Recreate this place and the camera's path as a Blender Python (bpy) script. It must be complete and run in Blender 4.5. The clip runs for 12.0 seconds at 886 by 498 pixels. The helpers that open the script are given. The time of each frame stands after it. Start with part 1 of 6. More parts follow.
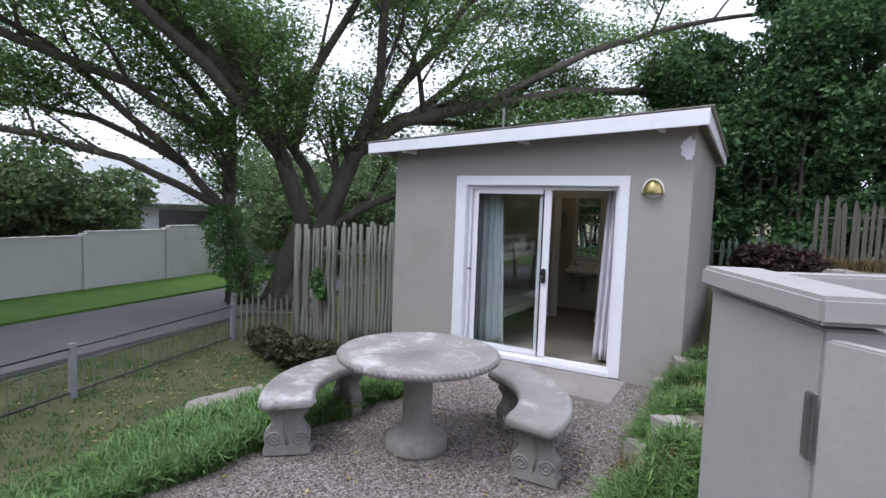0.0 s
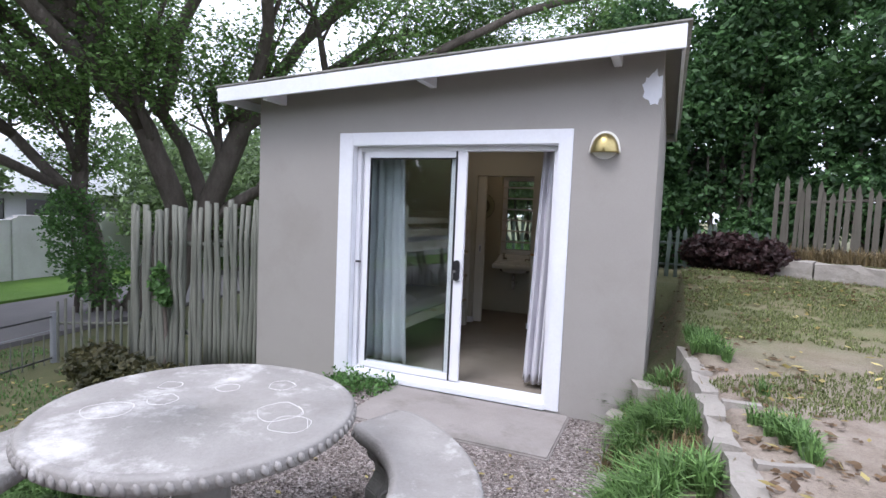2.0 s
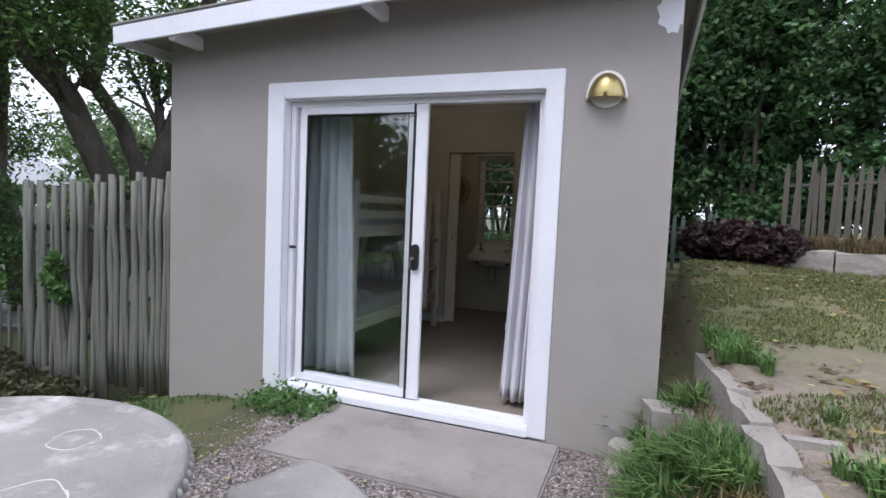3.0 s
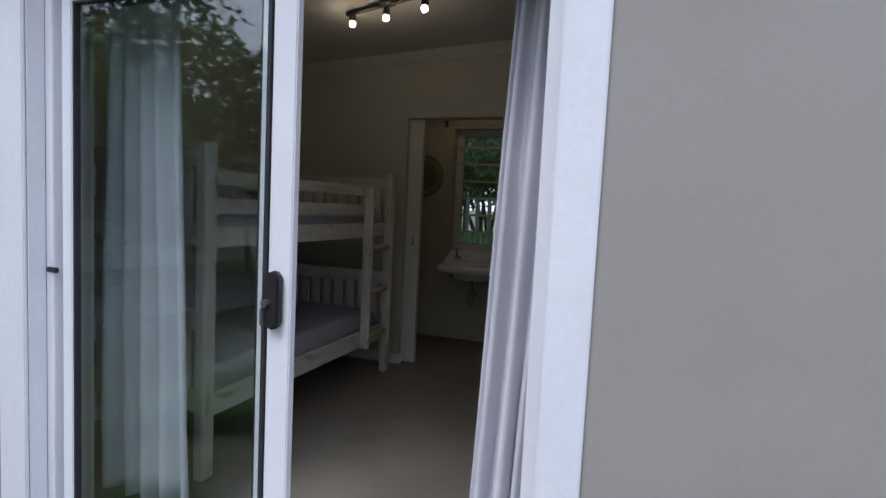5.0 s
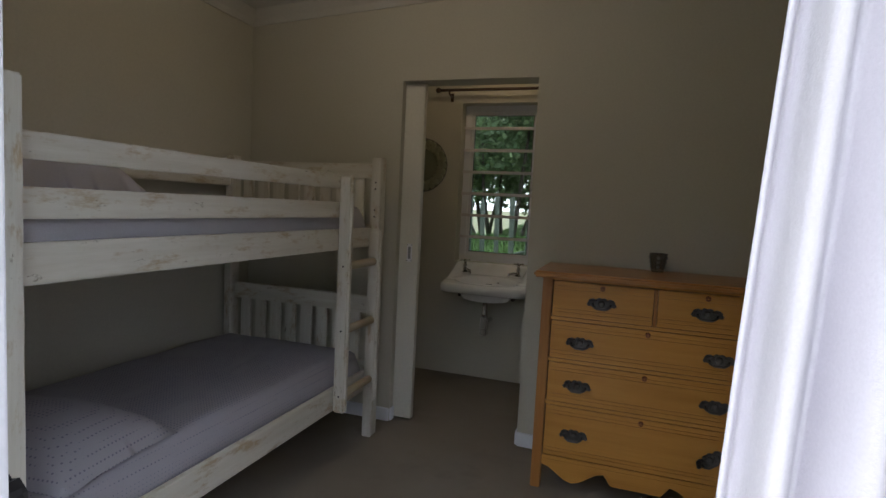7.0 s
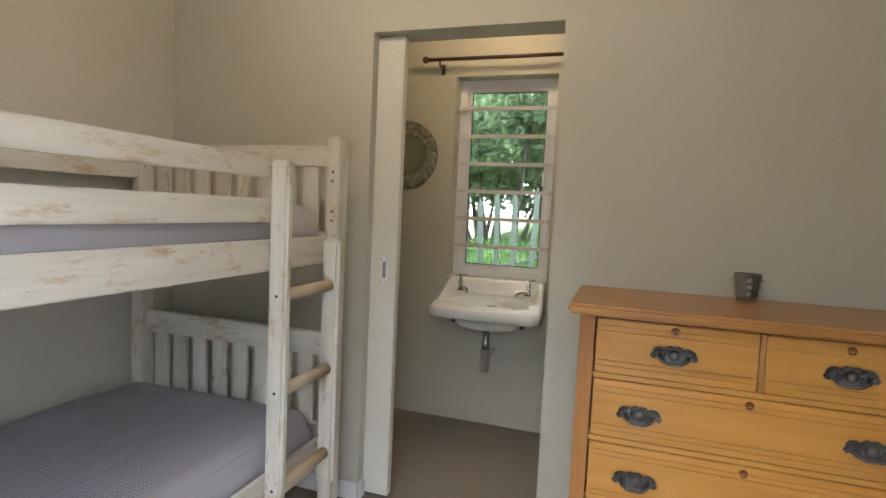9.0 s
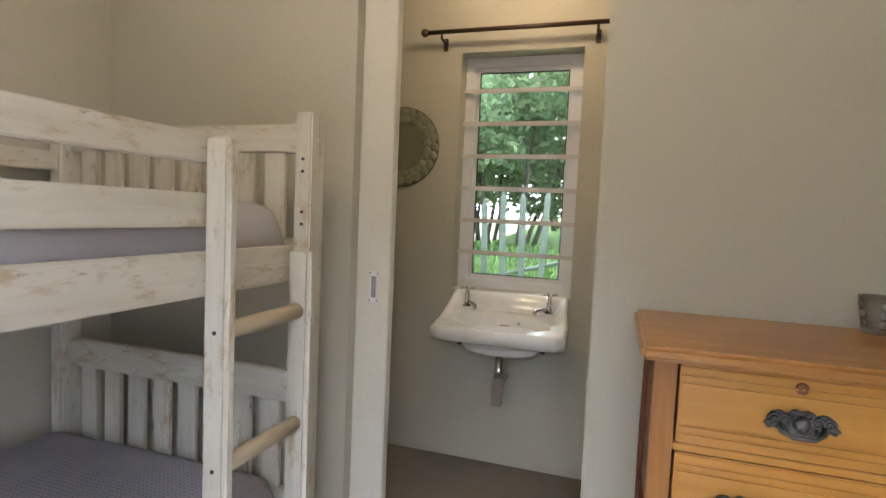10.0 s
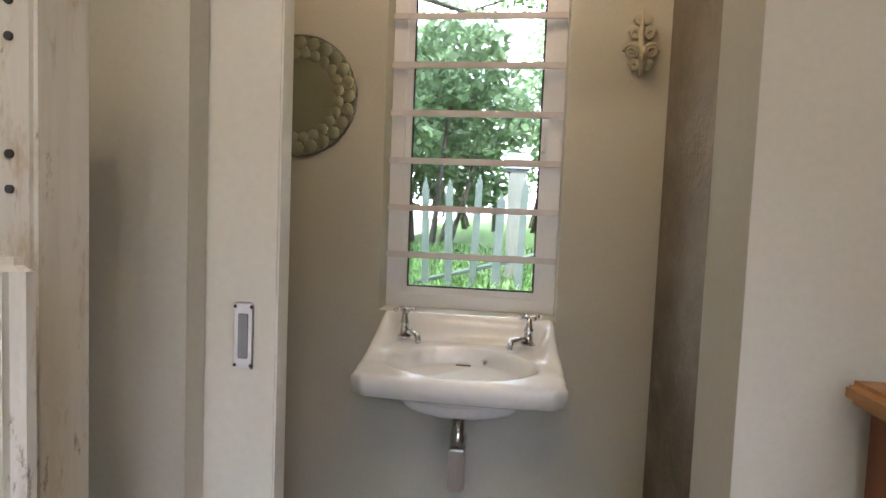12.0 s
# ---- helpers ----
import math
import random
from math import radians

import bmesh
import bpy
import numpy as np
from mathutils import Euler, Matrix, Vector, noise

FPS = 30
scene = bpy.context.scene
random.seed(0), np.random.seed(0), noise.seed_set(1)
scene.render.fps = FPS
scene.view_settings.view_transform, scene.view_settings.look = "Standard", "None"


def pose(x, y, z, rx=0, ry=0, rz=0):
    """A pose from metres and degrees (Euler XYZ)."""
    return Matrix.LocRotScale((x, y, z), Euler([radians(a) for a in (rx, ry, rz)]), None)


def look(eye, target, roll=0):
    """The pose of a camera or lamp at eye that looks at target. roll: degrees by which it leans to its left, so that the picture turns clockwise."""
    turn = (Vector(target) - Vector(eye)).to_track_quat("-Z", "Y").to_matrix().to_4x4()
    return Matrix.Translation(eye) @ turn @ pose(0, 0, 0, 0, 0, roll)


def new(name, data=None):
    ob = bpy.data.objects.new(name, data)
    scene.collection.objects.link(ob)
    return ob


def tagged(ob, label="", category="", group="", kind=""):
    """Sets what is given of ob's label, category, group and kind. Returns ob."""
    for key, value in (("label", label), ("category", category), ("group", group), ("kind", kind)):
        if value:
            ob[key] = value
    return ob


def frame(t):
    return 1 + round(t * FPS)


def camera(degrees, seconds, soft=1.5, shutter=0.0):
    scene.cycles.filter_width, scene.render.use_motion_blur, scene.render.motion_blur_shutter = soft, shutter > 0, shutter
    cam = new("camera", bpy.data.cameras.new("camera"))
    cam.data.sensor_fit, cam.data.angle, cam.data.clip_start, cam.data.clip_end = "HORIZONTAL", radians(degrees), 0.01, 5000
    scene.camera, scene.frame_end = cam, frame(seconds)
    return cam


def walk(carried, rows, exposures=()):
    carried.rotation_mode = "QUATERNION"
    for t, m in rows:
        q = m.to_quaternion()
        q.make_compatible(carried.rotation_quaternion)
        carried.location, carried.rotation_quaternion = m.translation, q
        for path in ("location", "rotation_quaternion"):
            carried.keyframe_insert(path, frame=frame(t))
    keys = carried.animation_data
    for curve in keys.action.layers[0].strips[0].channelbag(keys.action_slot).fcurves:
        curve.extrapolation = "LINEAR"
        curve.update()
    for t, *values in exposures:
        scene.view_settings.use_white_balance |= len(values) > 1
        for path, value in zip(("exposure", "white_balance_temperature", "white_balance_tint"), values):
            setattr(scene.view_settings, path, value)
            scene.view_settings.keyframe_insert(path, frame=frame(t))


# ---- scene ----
cam = camera(79.0, 12.0)
PATH = [
    (0, (0.35, -0.094, 1.745), (-0.628, 1.645, 1.601), 2.1),
    (0.5, (0.207, 0.31, 1.744), (-0.723, 2.074, 1.6), 2.1),
    (1, (0.105, 0.722, 1.668), (-0.755, 2.522, 1.527), 2.2),
    (1.5, (0.006, 1.25, 1.587), (-0.811, 3.07, 1.444), 2.2),
    (2, (-0.062, 1.732, 1.503), (-0.828, 3.575, 1.367), 2.4),
    (2.5, (-0.168, 2.231, 1.367), (-0.898, 4.089, 1.234), 2.5),
    (2.7, (-0.214, 2.429, 1.337), (-0.931, 4.291, 1.202), 2.5),
    (4.5, (-0.55, 4.275, 1.298), (-1.233, 6.149, 1.15), 2.6),
    (5, (-0.686, 4.684, 1.313), (-1.365, 6.559, 1.161), 2.8),
    (5.5, (-0.828, 5.046, 1.299), (-1.504, 6.923, 1.152), 2.8),
    (6, (-0.968, 5.335, 1.305), (-1.634, 7.215, 1.158), 3.0),
    (6.5, (-1.097, 5.601, 1.313), (-1.759, 7.482, 1.163), 2.9),
    (7, (-1.213, 5.798, 1.309), (-1.855, 7.686, 1.153), 2.9),
    (7.2, (-1.251, 5.881, 1.299), (-1.888, 7.771, 1.152), 2.8),
    (8.8, (-1.453, 6.52, 1.286), (-2.074, 8.415, 1.144), 2.8),
    (9, (-1.464, 6.631, 1.296), (-2.089, 8.525, 1.153), 2.7),
    (9.5, (-1.533, 6.879, 1.295), (-2.155, 8.775, 1.157), 2.6),
    (10, (-1.652, 7.11, 1.285), (-2.27, 9.007, 1.153), 2.5),
    (10.5, (-1.765, 7.323, 1.247), (-2.364, 9.227, 1.118), 2.3),
    (11, (-1.86, 7.558, 1.234), (-2.406, 9.478, 1.108), 2.3),
    (11.5, (-1.953, 7.78, 1.231), (-2.394, 9.727, 1.108), 2.3),
    (12, (-2.017, 7.967, 1.226), (-2.271, 9.947, 1.109), 2.3),
]
EXPOSURES = [(0.0, 0.85, 5850, 15), (1.5, 1.3, 5850, 16), (2.7, 1.05, 5900, 16), (4.5, 0.65, 5700, 13), (5.5, 0.8, 5650, 13), (6.5, 0.85, 5650, 13), (7.2, 2.5, 6050, 12), (8.8, 3.9, 6050, 12), (12.0, 4.12, 5750, 18)]
walk(cam, [(t, look(eye, target, roll)) for t, eye, target, roll in PATH], EXPOSURES)

# ---------------------------------------------------------------- light
world = bpy.data.worlds.new("overcast_sky")
scene.world = world
world.use_nodes = True
wn = world.node_tree.nodes
wl = world.node_tree.links
sky = wn.new("ShaderNodeTexSky")
sky.sky_type = "NISHITA"
sky.sun_disc = False
sky.sun_elevation = radians(58)
sky.sun_rotation = radians(200)
sky.dust_density = 6.0
cloud = wn.new("ShaderNodeMixRGB")
cloud.inputs[0].default_value = 0.8
cloud.inputs[2].default_value = (11.0, 11.3, 12.0, 1)
wl.new(sky.outputs[0], cloud.inputs[1])
wl.new(cloud.outputs[0], wn["Background"].inputs[0])
wn["Background"].inputs[1].default_value = 0.09
sun = new("sun", bpy.data.lights.new("sun", "SUN"))
sun.data.energy = 0.9
sun.data.angle = radians(25)
sun.data.color = (1.0, 0.97, 0.92)
sun.matrix_world = look((0, 0, 20), Vector((0, 0, 20)) - 10 * Vector((math.sin(radians(200)) * 0.53, math.cos(radians(200)) * 0.53, 0.848)))

# ---------------------------------------------------------------- materials


def nodes_of(name):
    m = bpy.data.materials.new(name)
    m.use_nodes = True
    nt = m.node_tree
    return m, nt, nt.nodes["Principled BSDF"]


def ramp_node(nt, fac, stops):
    r = nt.nodes.new("ShaderNodeValToRGB")
    el = r.color_ramp.elements
    while len(el) < len(stops):
        el.new(0.5)
    for e, (p, c) in zip(el, stops):
        e.position = p
        e.color = (*c, 1)
    nt.links.new(fac, r.inputs[0])
    return r.outputs[0]


def coords(nt, scale=(1, 1, 1), space="Object"):
    c = nt.nodes.new("ShaderNodeTexCoord")
    mp = nt.nodes.new("ShaderNodeMapping")
    mp.inputs["Scale"].default_value = scale
    nt.links.new(c.outputs[space], mp.inputs[0])
    return mp.outputs[0]


def noise_node(nt, vec, scale, detail=4, rough=0.6):
    n = nt.nodes.new("ShaderNodeTexNoise")
    n.inputs["Scale"].default_value = scale
    n.inputs["Detail"].default_value = detail
    n.inputs["Roughness"].default_value = rough
    nt.links.new(vec, n.inputs["Vector"])
    return n.outputs["Fac"]


def mix_node(nt, fac, a, b, kind="MIX"):
    m = nt.nodes.new("ShaderNodeMixRGB")
    m.blend_type = kind
    for i, v in enumerate((fac, a, b)):
        if isinstance(v, (int, float)):
            m.inputs[i].default_value = v if i == 0 else (v, v, v, 1)
        elif isinstance(v, tuple):
            m.inputs[i].default_value = (*v, 1)
        else:
            nt.links.new(v, m.inputs[i])
    return m.outputs[0]


def bump_node(nt, b, height, strength, dist=0.01):
    n = nt.nodes.new("ShaderNodeBump")
    n.inputs["Strength"].default_value = strength
    n.inputs["Distance"].default_value = dist
    nt.links.new(height, n.inputs["Height"])
    nt.links.new(n.outputs[0], b.inputs["Normal"])


def surface(name, c1, c2, rough=0.8, scale=2.0, fine=60.0, bump=0.2, metal=0.0, stretch=(1, 1, 1), stain=None, stain_amount=0.5, stain_scale=1.3, space="Object", spec=0.4, dist=0.01):
    """Two-scale mottled surface, with stains where asked."""
    m, nt, b = nodes_of(name)
    v = coords(nt, stretch, space)
    big = noise_node(nt, v, scale, 5)
    small = noise_node(nt, v, fine, 3)
    col = ramp_node(nt, big, [(0.3, c1), (0.7, c2)])
    col = mix_node(nt, 0.13, col, ramp_node(nt, small, [(0.3, tuple(x * 0.75 for x in c1)), (0.7, tuple(min(1, x * 1.15) for x in c2))]))
    if stain:
        sfac = ramp_node(nt, noise_node(nt, v, stain_scale, 8, 0.7), [(0.52, (0, 0, 0)), (0.68, (stain_amount,) * 3)])
        col = mix_node(nt, sfac, col, stain)
    nt.links.new(col, b.inputs["Base Color"])
    b.inputs["Roughness"].default_value = rough
    b.inputs["Metallic"].default_value = metal
    b.inputs["Specular IOR Level"].default_value = spec
    bump_node(nt, b, small, bump, dist)
    return m


def foliage(name, dark, light, rough=0.55):
    m, nt, b = nodes_of(name)
    g = nt.nodes.new("ShaderNodeNewGeometry")
    col = ramp_node(nt, g.outputs["Random Per Island"], [(0.0, dark), (0.75, light), (1.0, tuple(min(1, x * 1.5) for x in light))])
    v = coords(nt)
    col = mix_node(nt, ramp_node(nt, noise_node(nt, v, 0.9, 3), [(0.4, (0, 0, 0)), (0.75, (0.7,) * 3)]), col, dark)
    nt.links.new(col, b.inputs["Base Color"])
    b.inputs["Roughness"].default_value = rough
    tr = nt.nodes.new("ShaderNodeBsdfTranslucent")
    nt.links.new(col, tr.inputs[0])
    ms = nt.nodes.new("ShaderNodeMixShader")
    ms.inputs[0].default_value = 0.4
    out = nt.nodes["Material Output"]
    nt.links.new(b.outputs[0], ms.inputs[1])
    nt.links.new(tr.outputs[0], ms.inputs[2])
    nt.links.new(ms.outputs[0], out.inputs[0])
    return m


def pane_glass(name, tint=(0.94, 0.965, 0.96), gloss=0.06):
    m, nt, b = nodes_of(name)
    nt.nodes.remove(b)
    t = nt.nodes.new("ShaderNodeBsdfTransparent")
    t.inputs[0].default_value = (*tint, 1)
    g = nt.nodes.new("ShaderNodeBsdfGlossy")
    g.inputs["Roughness"].default_value = 0.01
    lw = nt.nodes.new("ShaderNodeLayerWeight")
    lw.inputs[0].default_value = 0.5
    pw = nt.nodes.new("ShaderNodeMath")
    pw.operation = "POWER"
    pw.inputs[1].default_value = 4.0
    nt.links.new(lw.outputs["Facing"], pw.inputs[0])
    f = nt.nodes.new("ShaderNodeMath")
    f.operation = "MULTIPLY_ADD"
    f.inputs[1].default_value = 0.9
    f.inputs[2].default_value = gloss
    nt.links.new(pw.outputs[0], f.inputs[0])
    ms = nt.nodes.new("ShaderNodeMixShader")
    nt.links.new(f.outputs[0], ms.inputs[0])
    nt.links.new(t.outputs[0], ms.inputs[1])
    nt.links.new(g.outputs[0], ms.inputs[2])
    nt.links.new(ms.outputs[0], nt.nodes["Material Output"].inputs[0])
    return m


def glow(name, col, strength):
    m, nt, b = nodes_of(name)
    b.inputs["Base Color"].default_value = (*col, 1)
    b.inputs["Emission Color"].default_value = (*col, 1)
    b.inputs["Emission Strength"].default_value = strength
    return m


M_PLASTER = surface("painted_plaster_taupe", (0.31, 0.29, 0.27), (0.35, 0.33, 0.31), 0.85, 0.9, 120, 0.07, stain=(0.25, 0.225, 0.20), stain_amount=0.4, stain_scale=0.8, dist=0.004)
M_TRIM = surface("white_gloss_paint", (0.73, 0.74, 0.79), (0.79, 0.80, 0.84), 0.45, 2, 40, 0.1, stain=(0.5, 0.47, 0.42), stain_amount=0.12, stain_scale=5)
M_ALU = surface("white_powder_coated_aluminium", (0.76, 0.76, 0.80), (0.80, 0.80, 0.83), 0.35, 3, 150, 0.03)
M_DARKSEAL = surface("black_rubber_seal", (0.02, 0.02, 0.022), (0.035, 0.035, 0.04), 0.6, 8, 90, 0.1)
M_BLACKPL = surface("black_plastic", (0.015, 0.015, 0.016), (0.025, 0.025, 0.027), 0.4, 8, 120, 0.05)
M_INWALL = surface("cream_wall_paint", (0.50, 0.483, 0.41), (0.545, 0.525, 0.45), 0.75, 0.8, 90, 0.025, stain=(0.52, 0.49, 0.42), stain_amount=0.3, stain_scale=0.9, dist=0.003)
M_CEIL = surface("white_ceiling_paint", (0.55, 0.54, 0.50), (0.60, 0.59, 0.55), 0.85, 1, 80, 0.08)
M_FLOOR = surface("brown_grey_carpet_tile", (0.23, 0.20, 0.165), (0.28, 0.245, 0.205), 0.75, 1.5, 220, 0.35, stain=(0.13, 0.11, 0.09), stain_amount=0.4, stain_scale=1.8)
M_SLAB = surface("worn_concrete_slab", (0.25, 0.225, 0.21), (0.33, 0.30, 0.285), 0.9, 2.5, 70, 0.4, stain=(0.17, 0.155, 0.14), stain_amount=0.7, stain_scale=2.2)
M_STONE = surface("weathered_cast_concrete", (0.22, 0.205, 0.195), (0.33, 0.315, 0.30), 0.85, 3.0, 60, 0.45, stain=(0.60, 0.58, 0.57), stain_amount=0.9, stain_scale=2.6)
M_STONE_D = surface("dark_mottled_cast_concrete", (0.22, 0.21, 0.195), (0.33, 0.32, 0.30), 0.9, 4.0, 50, 0.5, stain=(0.14, 0.13, 0.12), stain_amount=0.6, stain_scale=4.5)
M_ROOF = surface("grey_roof_sheet", (0.22, 0.22, 0.20), (0.32, 0.31, 0.28), 0.7, 2, 30, 0.3, stain=(0.10, 0.11, 0.06), stain_amount=0.8, stain_scale=2.5)
M_POLE = surface("weathered_grey_green_pole", (0.13, 0.138, 0.115), (0.235, 0.235, 0.20), 0.85, 3, 30, 0.5, stretch=(3, 3, 0.35), stain=(0.09, 0.085, 0.06), stain_amount=0.7, stain_scale=2.0)
M_STAKE = surface("old_brown_grey_stake", (0.07, 0.065, 0.052), (0.14, 0.128, 0.105), 0.9, 3, 30, 0.5, stretch=(3, 3, 0.35))
M_GREYWALL = surface("pale_boundary_wall_paint", (0.64, 0.63, 0.63), (0.70, 0.69, 0.69), 0.85, 0.6, 20, 0.2, stain=(0.48, 0.46, 0.45), stain_amount=0.5, stain_scale=0.5)
M_ASPHALT = surface("grey_tar_road", (0.14, 0.13, 0.135), (0.19, 0.18, 0.18), 0.9, 0.7, 60, 0.4)
M_BARK = surface("brown_grey_bark", (0.085, 0.07, 0.058), (0.17, 0.145, 0.125), 0.95, 5, 30, 1.0, stretch=(1, 1, 0.4), dist=0.03)
M_LEAF = foliage("tree_leaves", (0.075, 0.14, 0.04), (0.20, 0.34, 0.10))
M_HEDGE = foliage("dark_hedge_leaves", (0.024, 0.062, 0.024), (0.11, 0.22, 0.075))
M_SHRUB = foliage("shrub_leaves", (0.05, 0.11, 0.03), (0.14, 0.28, 0.08))
# greens lightened and greyed: the window's haze and glare are put into the colour
M_BACK = foliage("haze_paled_back_leaves", (0.13, 0.20, 0.10), (0.28, 0.38, 0.20))
M_STREET = foliage("dull_olive_leaves", (0.06, 0.095, 0.04), (0.16, 0.24, 0.09))
M_OLIVE = foliage("dry_olive_shrub", (0.035, 0.04, 0.018), (0.11, 0.10, 0.045))
M_LITTER = foliage("brown_leaf_litter", (0.09, 0.055, 0.03), (0.24, 0.16, 0.09))
M_SHORT = foliage("short_turf", (0.11, 0.13, 0.045), (0.24, 0.28, 0.11))
M_PURPLE = foliage("purple_brown_leaves", (0.03, 0.018, 0.018), (0.085, 0.045, 0.045))
M_GRASS = foliage("long_green_grass", (0.075, 0.14, 0.04), (0.20, 0.34, 0.11))
M_DRY = foliage("dry_grass", (0.12, 0.09, 0.045), (0.26, 0.20, 0.10))
M_FALLEN = foliage("fallen_yellow_leaves", (0.30, 0.23, 0.07), (0.50, 0.43, 0.18))
M_BLOCK = surface("pale_concrete_block", (0.25, 0.225, 0.20), (0.37, 0.345, 0.31), 0.95, 4, 50, 0.7, stain=(0.15, 0.13, 0.105), stain_amount=0.7, stain_scale=4)
M_PIER = surface("grey_painted_masonry", (0.36, 0.345, 0.335), (0.41, 0.395, 0.385), 0.8, 1.2, 90, 0.2, stain=(0.29, 0.275, 0.265), stain_amount=0.4, stain_scale=1.1, dist=0.003)
M_STEEL = surface("dull_steel", (0.22, 0.22, 0.22), (0.32, 0.31, 0.30), 0.45, 8, 90, 0.2, metal=0.9)
M_DARKSTEEL = surface("dark_painted_steel", (0.03, 0.03, 0.033), (0.06, 0.06, 0.065), 0.5, 8, 60, 0.2)
M_CHROME = surface("chrome", (0.62, 0.62, 0.62), (0.7, 0.7, 0.7), 0.15, 8, 60, 0.02, metal=1.0)
M_BRASS = surface("tarnished_brass", (0.30, 0.24, 0.10), (0.45, 0.37, 0.17), 0.35, 6, 50, 0.1, metal=0.9)
M_MILK = surface("milky_glass", (0.75, 0.74, 0.68), (0.8, 0.79, 0.74), 0.3, 5, 40, 0.02)
M_PORC = surface("white_porcelain", (0.78, 0.77, 0.75), (0.82, 0.81, 0.79), 0.12, 2, 20, 0.01, spec=0.6)
M_CURTAIN = surface("pale_lilac_grey_curtain", (0.62, 0.61, 0.66), (0.70, 0.69, 0.73), 0.95, 3, 300, 0.25, stretch=(1, 1, 1), dist=0.003)
M_SHEET = surface("grey_lilac_bed_sheet", (0.42, 0.41, 0.45), (0.48, 0.47, 0.51), 0.95, 3, 200, 0.2)
M_ROD = surface("dark_brown_rod", (0.05, 0.028, 0.02), (0.08, 0.045, 0.03), 0.4, 6, 60, 0.05)
M_IRON = surface("dark_pewter_plate", (0.075, 0.075, 0.08), (0.20, 0.20, 0.21), 0.4, 14, 90, 0.5, metal=0.7)
M_BARS = surface("pale_pinkish_bar_paint", (0.62, 0.58, 0.59), (0.68, 0.64, 0.65), 0.5, 4, 60, 0.05)
M_TEALPALE = surface("faded_green_palisade", (0.06, 0.085, 0.07), (0.11, 0.135, 0.115), 0.7, 4, 40, 0.3)
M_PALERAIL = surface("faded_grey_rail_paint", (0.22, 0.23, 0.25), (0.30, 0.31, 0.33), 0.7, 3, 40, 0.2)
M_ROOFWHITE = surface("white_roof_sheet", (0.70, 0.73, 0.78), (0.76, 0.79, 0.83), 0.6, 0.5, 8, 0.1)
M_HOUSE = surface("pale_house_wall", (0.40, 0.42, 0.46), (0.46, 0.48, 0.52), 0.85, 0.5, 10, 0.1)
M_DARKGAP = surface("dark_window_shade", (0.012, 0.012, 0.014), (0.02, 0.02, 0.022), 0.3, 2, 20, 0.02)
M_HOOKPAINT = surface("cream_cast_iron", (0.50, 0.45, 0.33), (0.60, 0.55, 0.42), 0.6, 12, 90, 0.3)
M_STUCCO = surface("mottled_brown_plaster", (0.14, 0.12, 0.095), (0.28, 0.24, 0.19), 0.95, 3.5, 60, 0.5, stain=(0.35, 0.31, 0.24), stain_amount=0.5, stain_scale=5)
M_GLASS = pane_glass("door_glass")
M_WGLASS = pane_glass("window_glass", (0.95, 0.98, 0.96), 0.02)
M_BULB = glow("lit_bulb", (1.0, 0.78, 0.5), 25.0)


def wood(name, base, dark, rough, along, worn=None):
    """Grain along one axis; worn: bare patches of another colour."""
    m, nt, b = nodes_of(name)
    st = [14, 14, 14]
    st[along] = 0.9
    v = coords(nt, tuple(st))
    g = noise_node(nt, v, 2.0, 6, 0.7)
    col = ramp_node(nt, g, [(0.3, dark), (0.62, base)])
    st2 = [5, 5, 5]
    st2[along] = 1.6
    k = noise_node(nt, coords(nt, tuple(st2)), 3.0, 5, 0.75)
    if worn:
        col = mix_node(nt, ramp_node(nt, k, [(0.54, (0, 0, 0)), (0.66, (0.75,) * 3)]), col, worn)
        col = mix_node(nt, ramp_node(nt, noise_node(nt, coords(nt, tuple(st2)), 5.5, 6, 0.8), [(0.62, (0, 0, 0)), (0.70, (0.85,) * 3)]), col, tuple(x * 0.35 for x in worn))
    else:
        col = mix_node(nt, ramp_node(nt, k, [(0.72, (0, 0, 0)), (0.82, (0.5,) * 3)]), col, tuple(x * 0.6 for x in dark))
    nt.links.new(col, b.inputs["Base Color"])
    b.inputs["Roughness"].default_value = rough
    bump_node(nt, b, g, 0.25, 0.004)
    return m


M_PINE_X = wood("honey_pine_x", (0.60, 0.30, 0.062), (0.51, 0.235, 0.042), 0.33, 0)
M_PINE_Z = wood("honey_pine_z", (0.44, 0.20, 0.05), (0.32, 0.13, 0.03), 0.45, 2)
M_PINE_TOP = wood("worn_pine_top", (0.42, 0.20, 0.055), (0.30, 0.135, 0.035), 0.28, 0)
M_REDSIDE = wood("red_brown_side", (0.20, 0.065, 0.025), (0.13, 0.04, 0.016), 0.5, 2)
WORN = (0.42, 0.31, 0.17)
M_BUNK_X = wood("distressed_white_wood_x", (0.68, 0.66, 0.60), (0.58, 0.55, 0.48), 0.7, 0, WORN)
M_BUNK_Y = wood("distressed_white_wood_y", (0.68, 0.66, 0.60), (0.58, 0.55, 0.48), 0.7, 1, WORN)
M_BUNK_Z = wood("distressed_white_wood_z", (0.68, 0.66, 0.60), (0.58, 0.55, 0.48), 0.7, 2, WORN)
M_BAREWOOD = wood("bare_pale_rung", (0.50, 0.43, 0.31), (0.40, 0.33, 0.22), 0.7, 1)
M_DOORPAINT = surface("cream_door_paint", (0.66, 0.64, 0.57), (0.71, 0.69, 0.62), 0.5, 2, 60, 0.08)


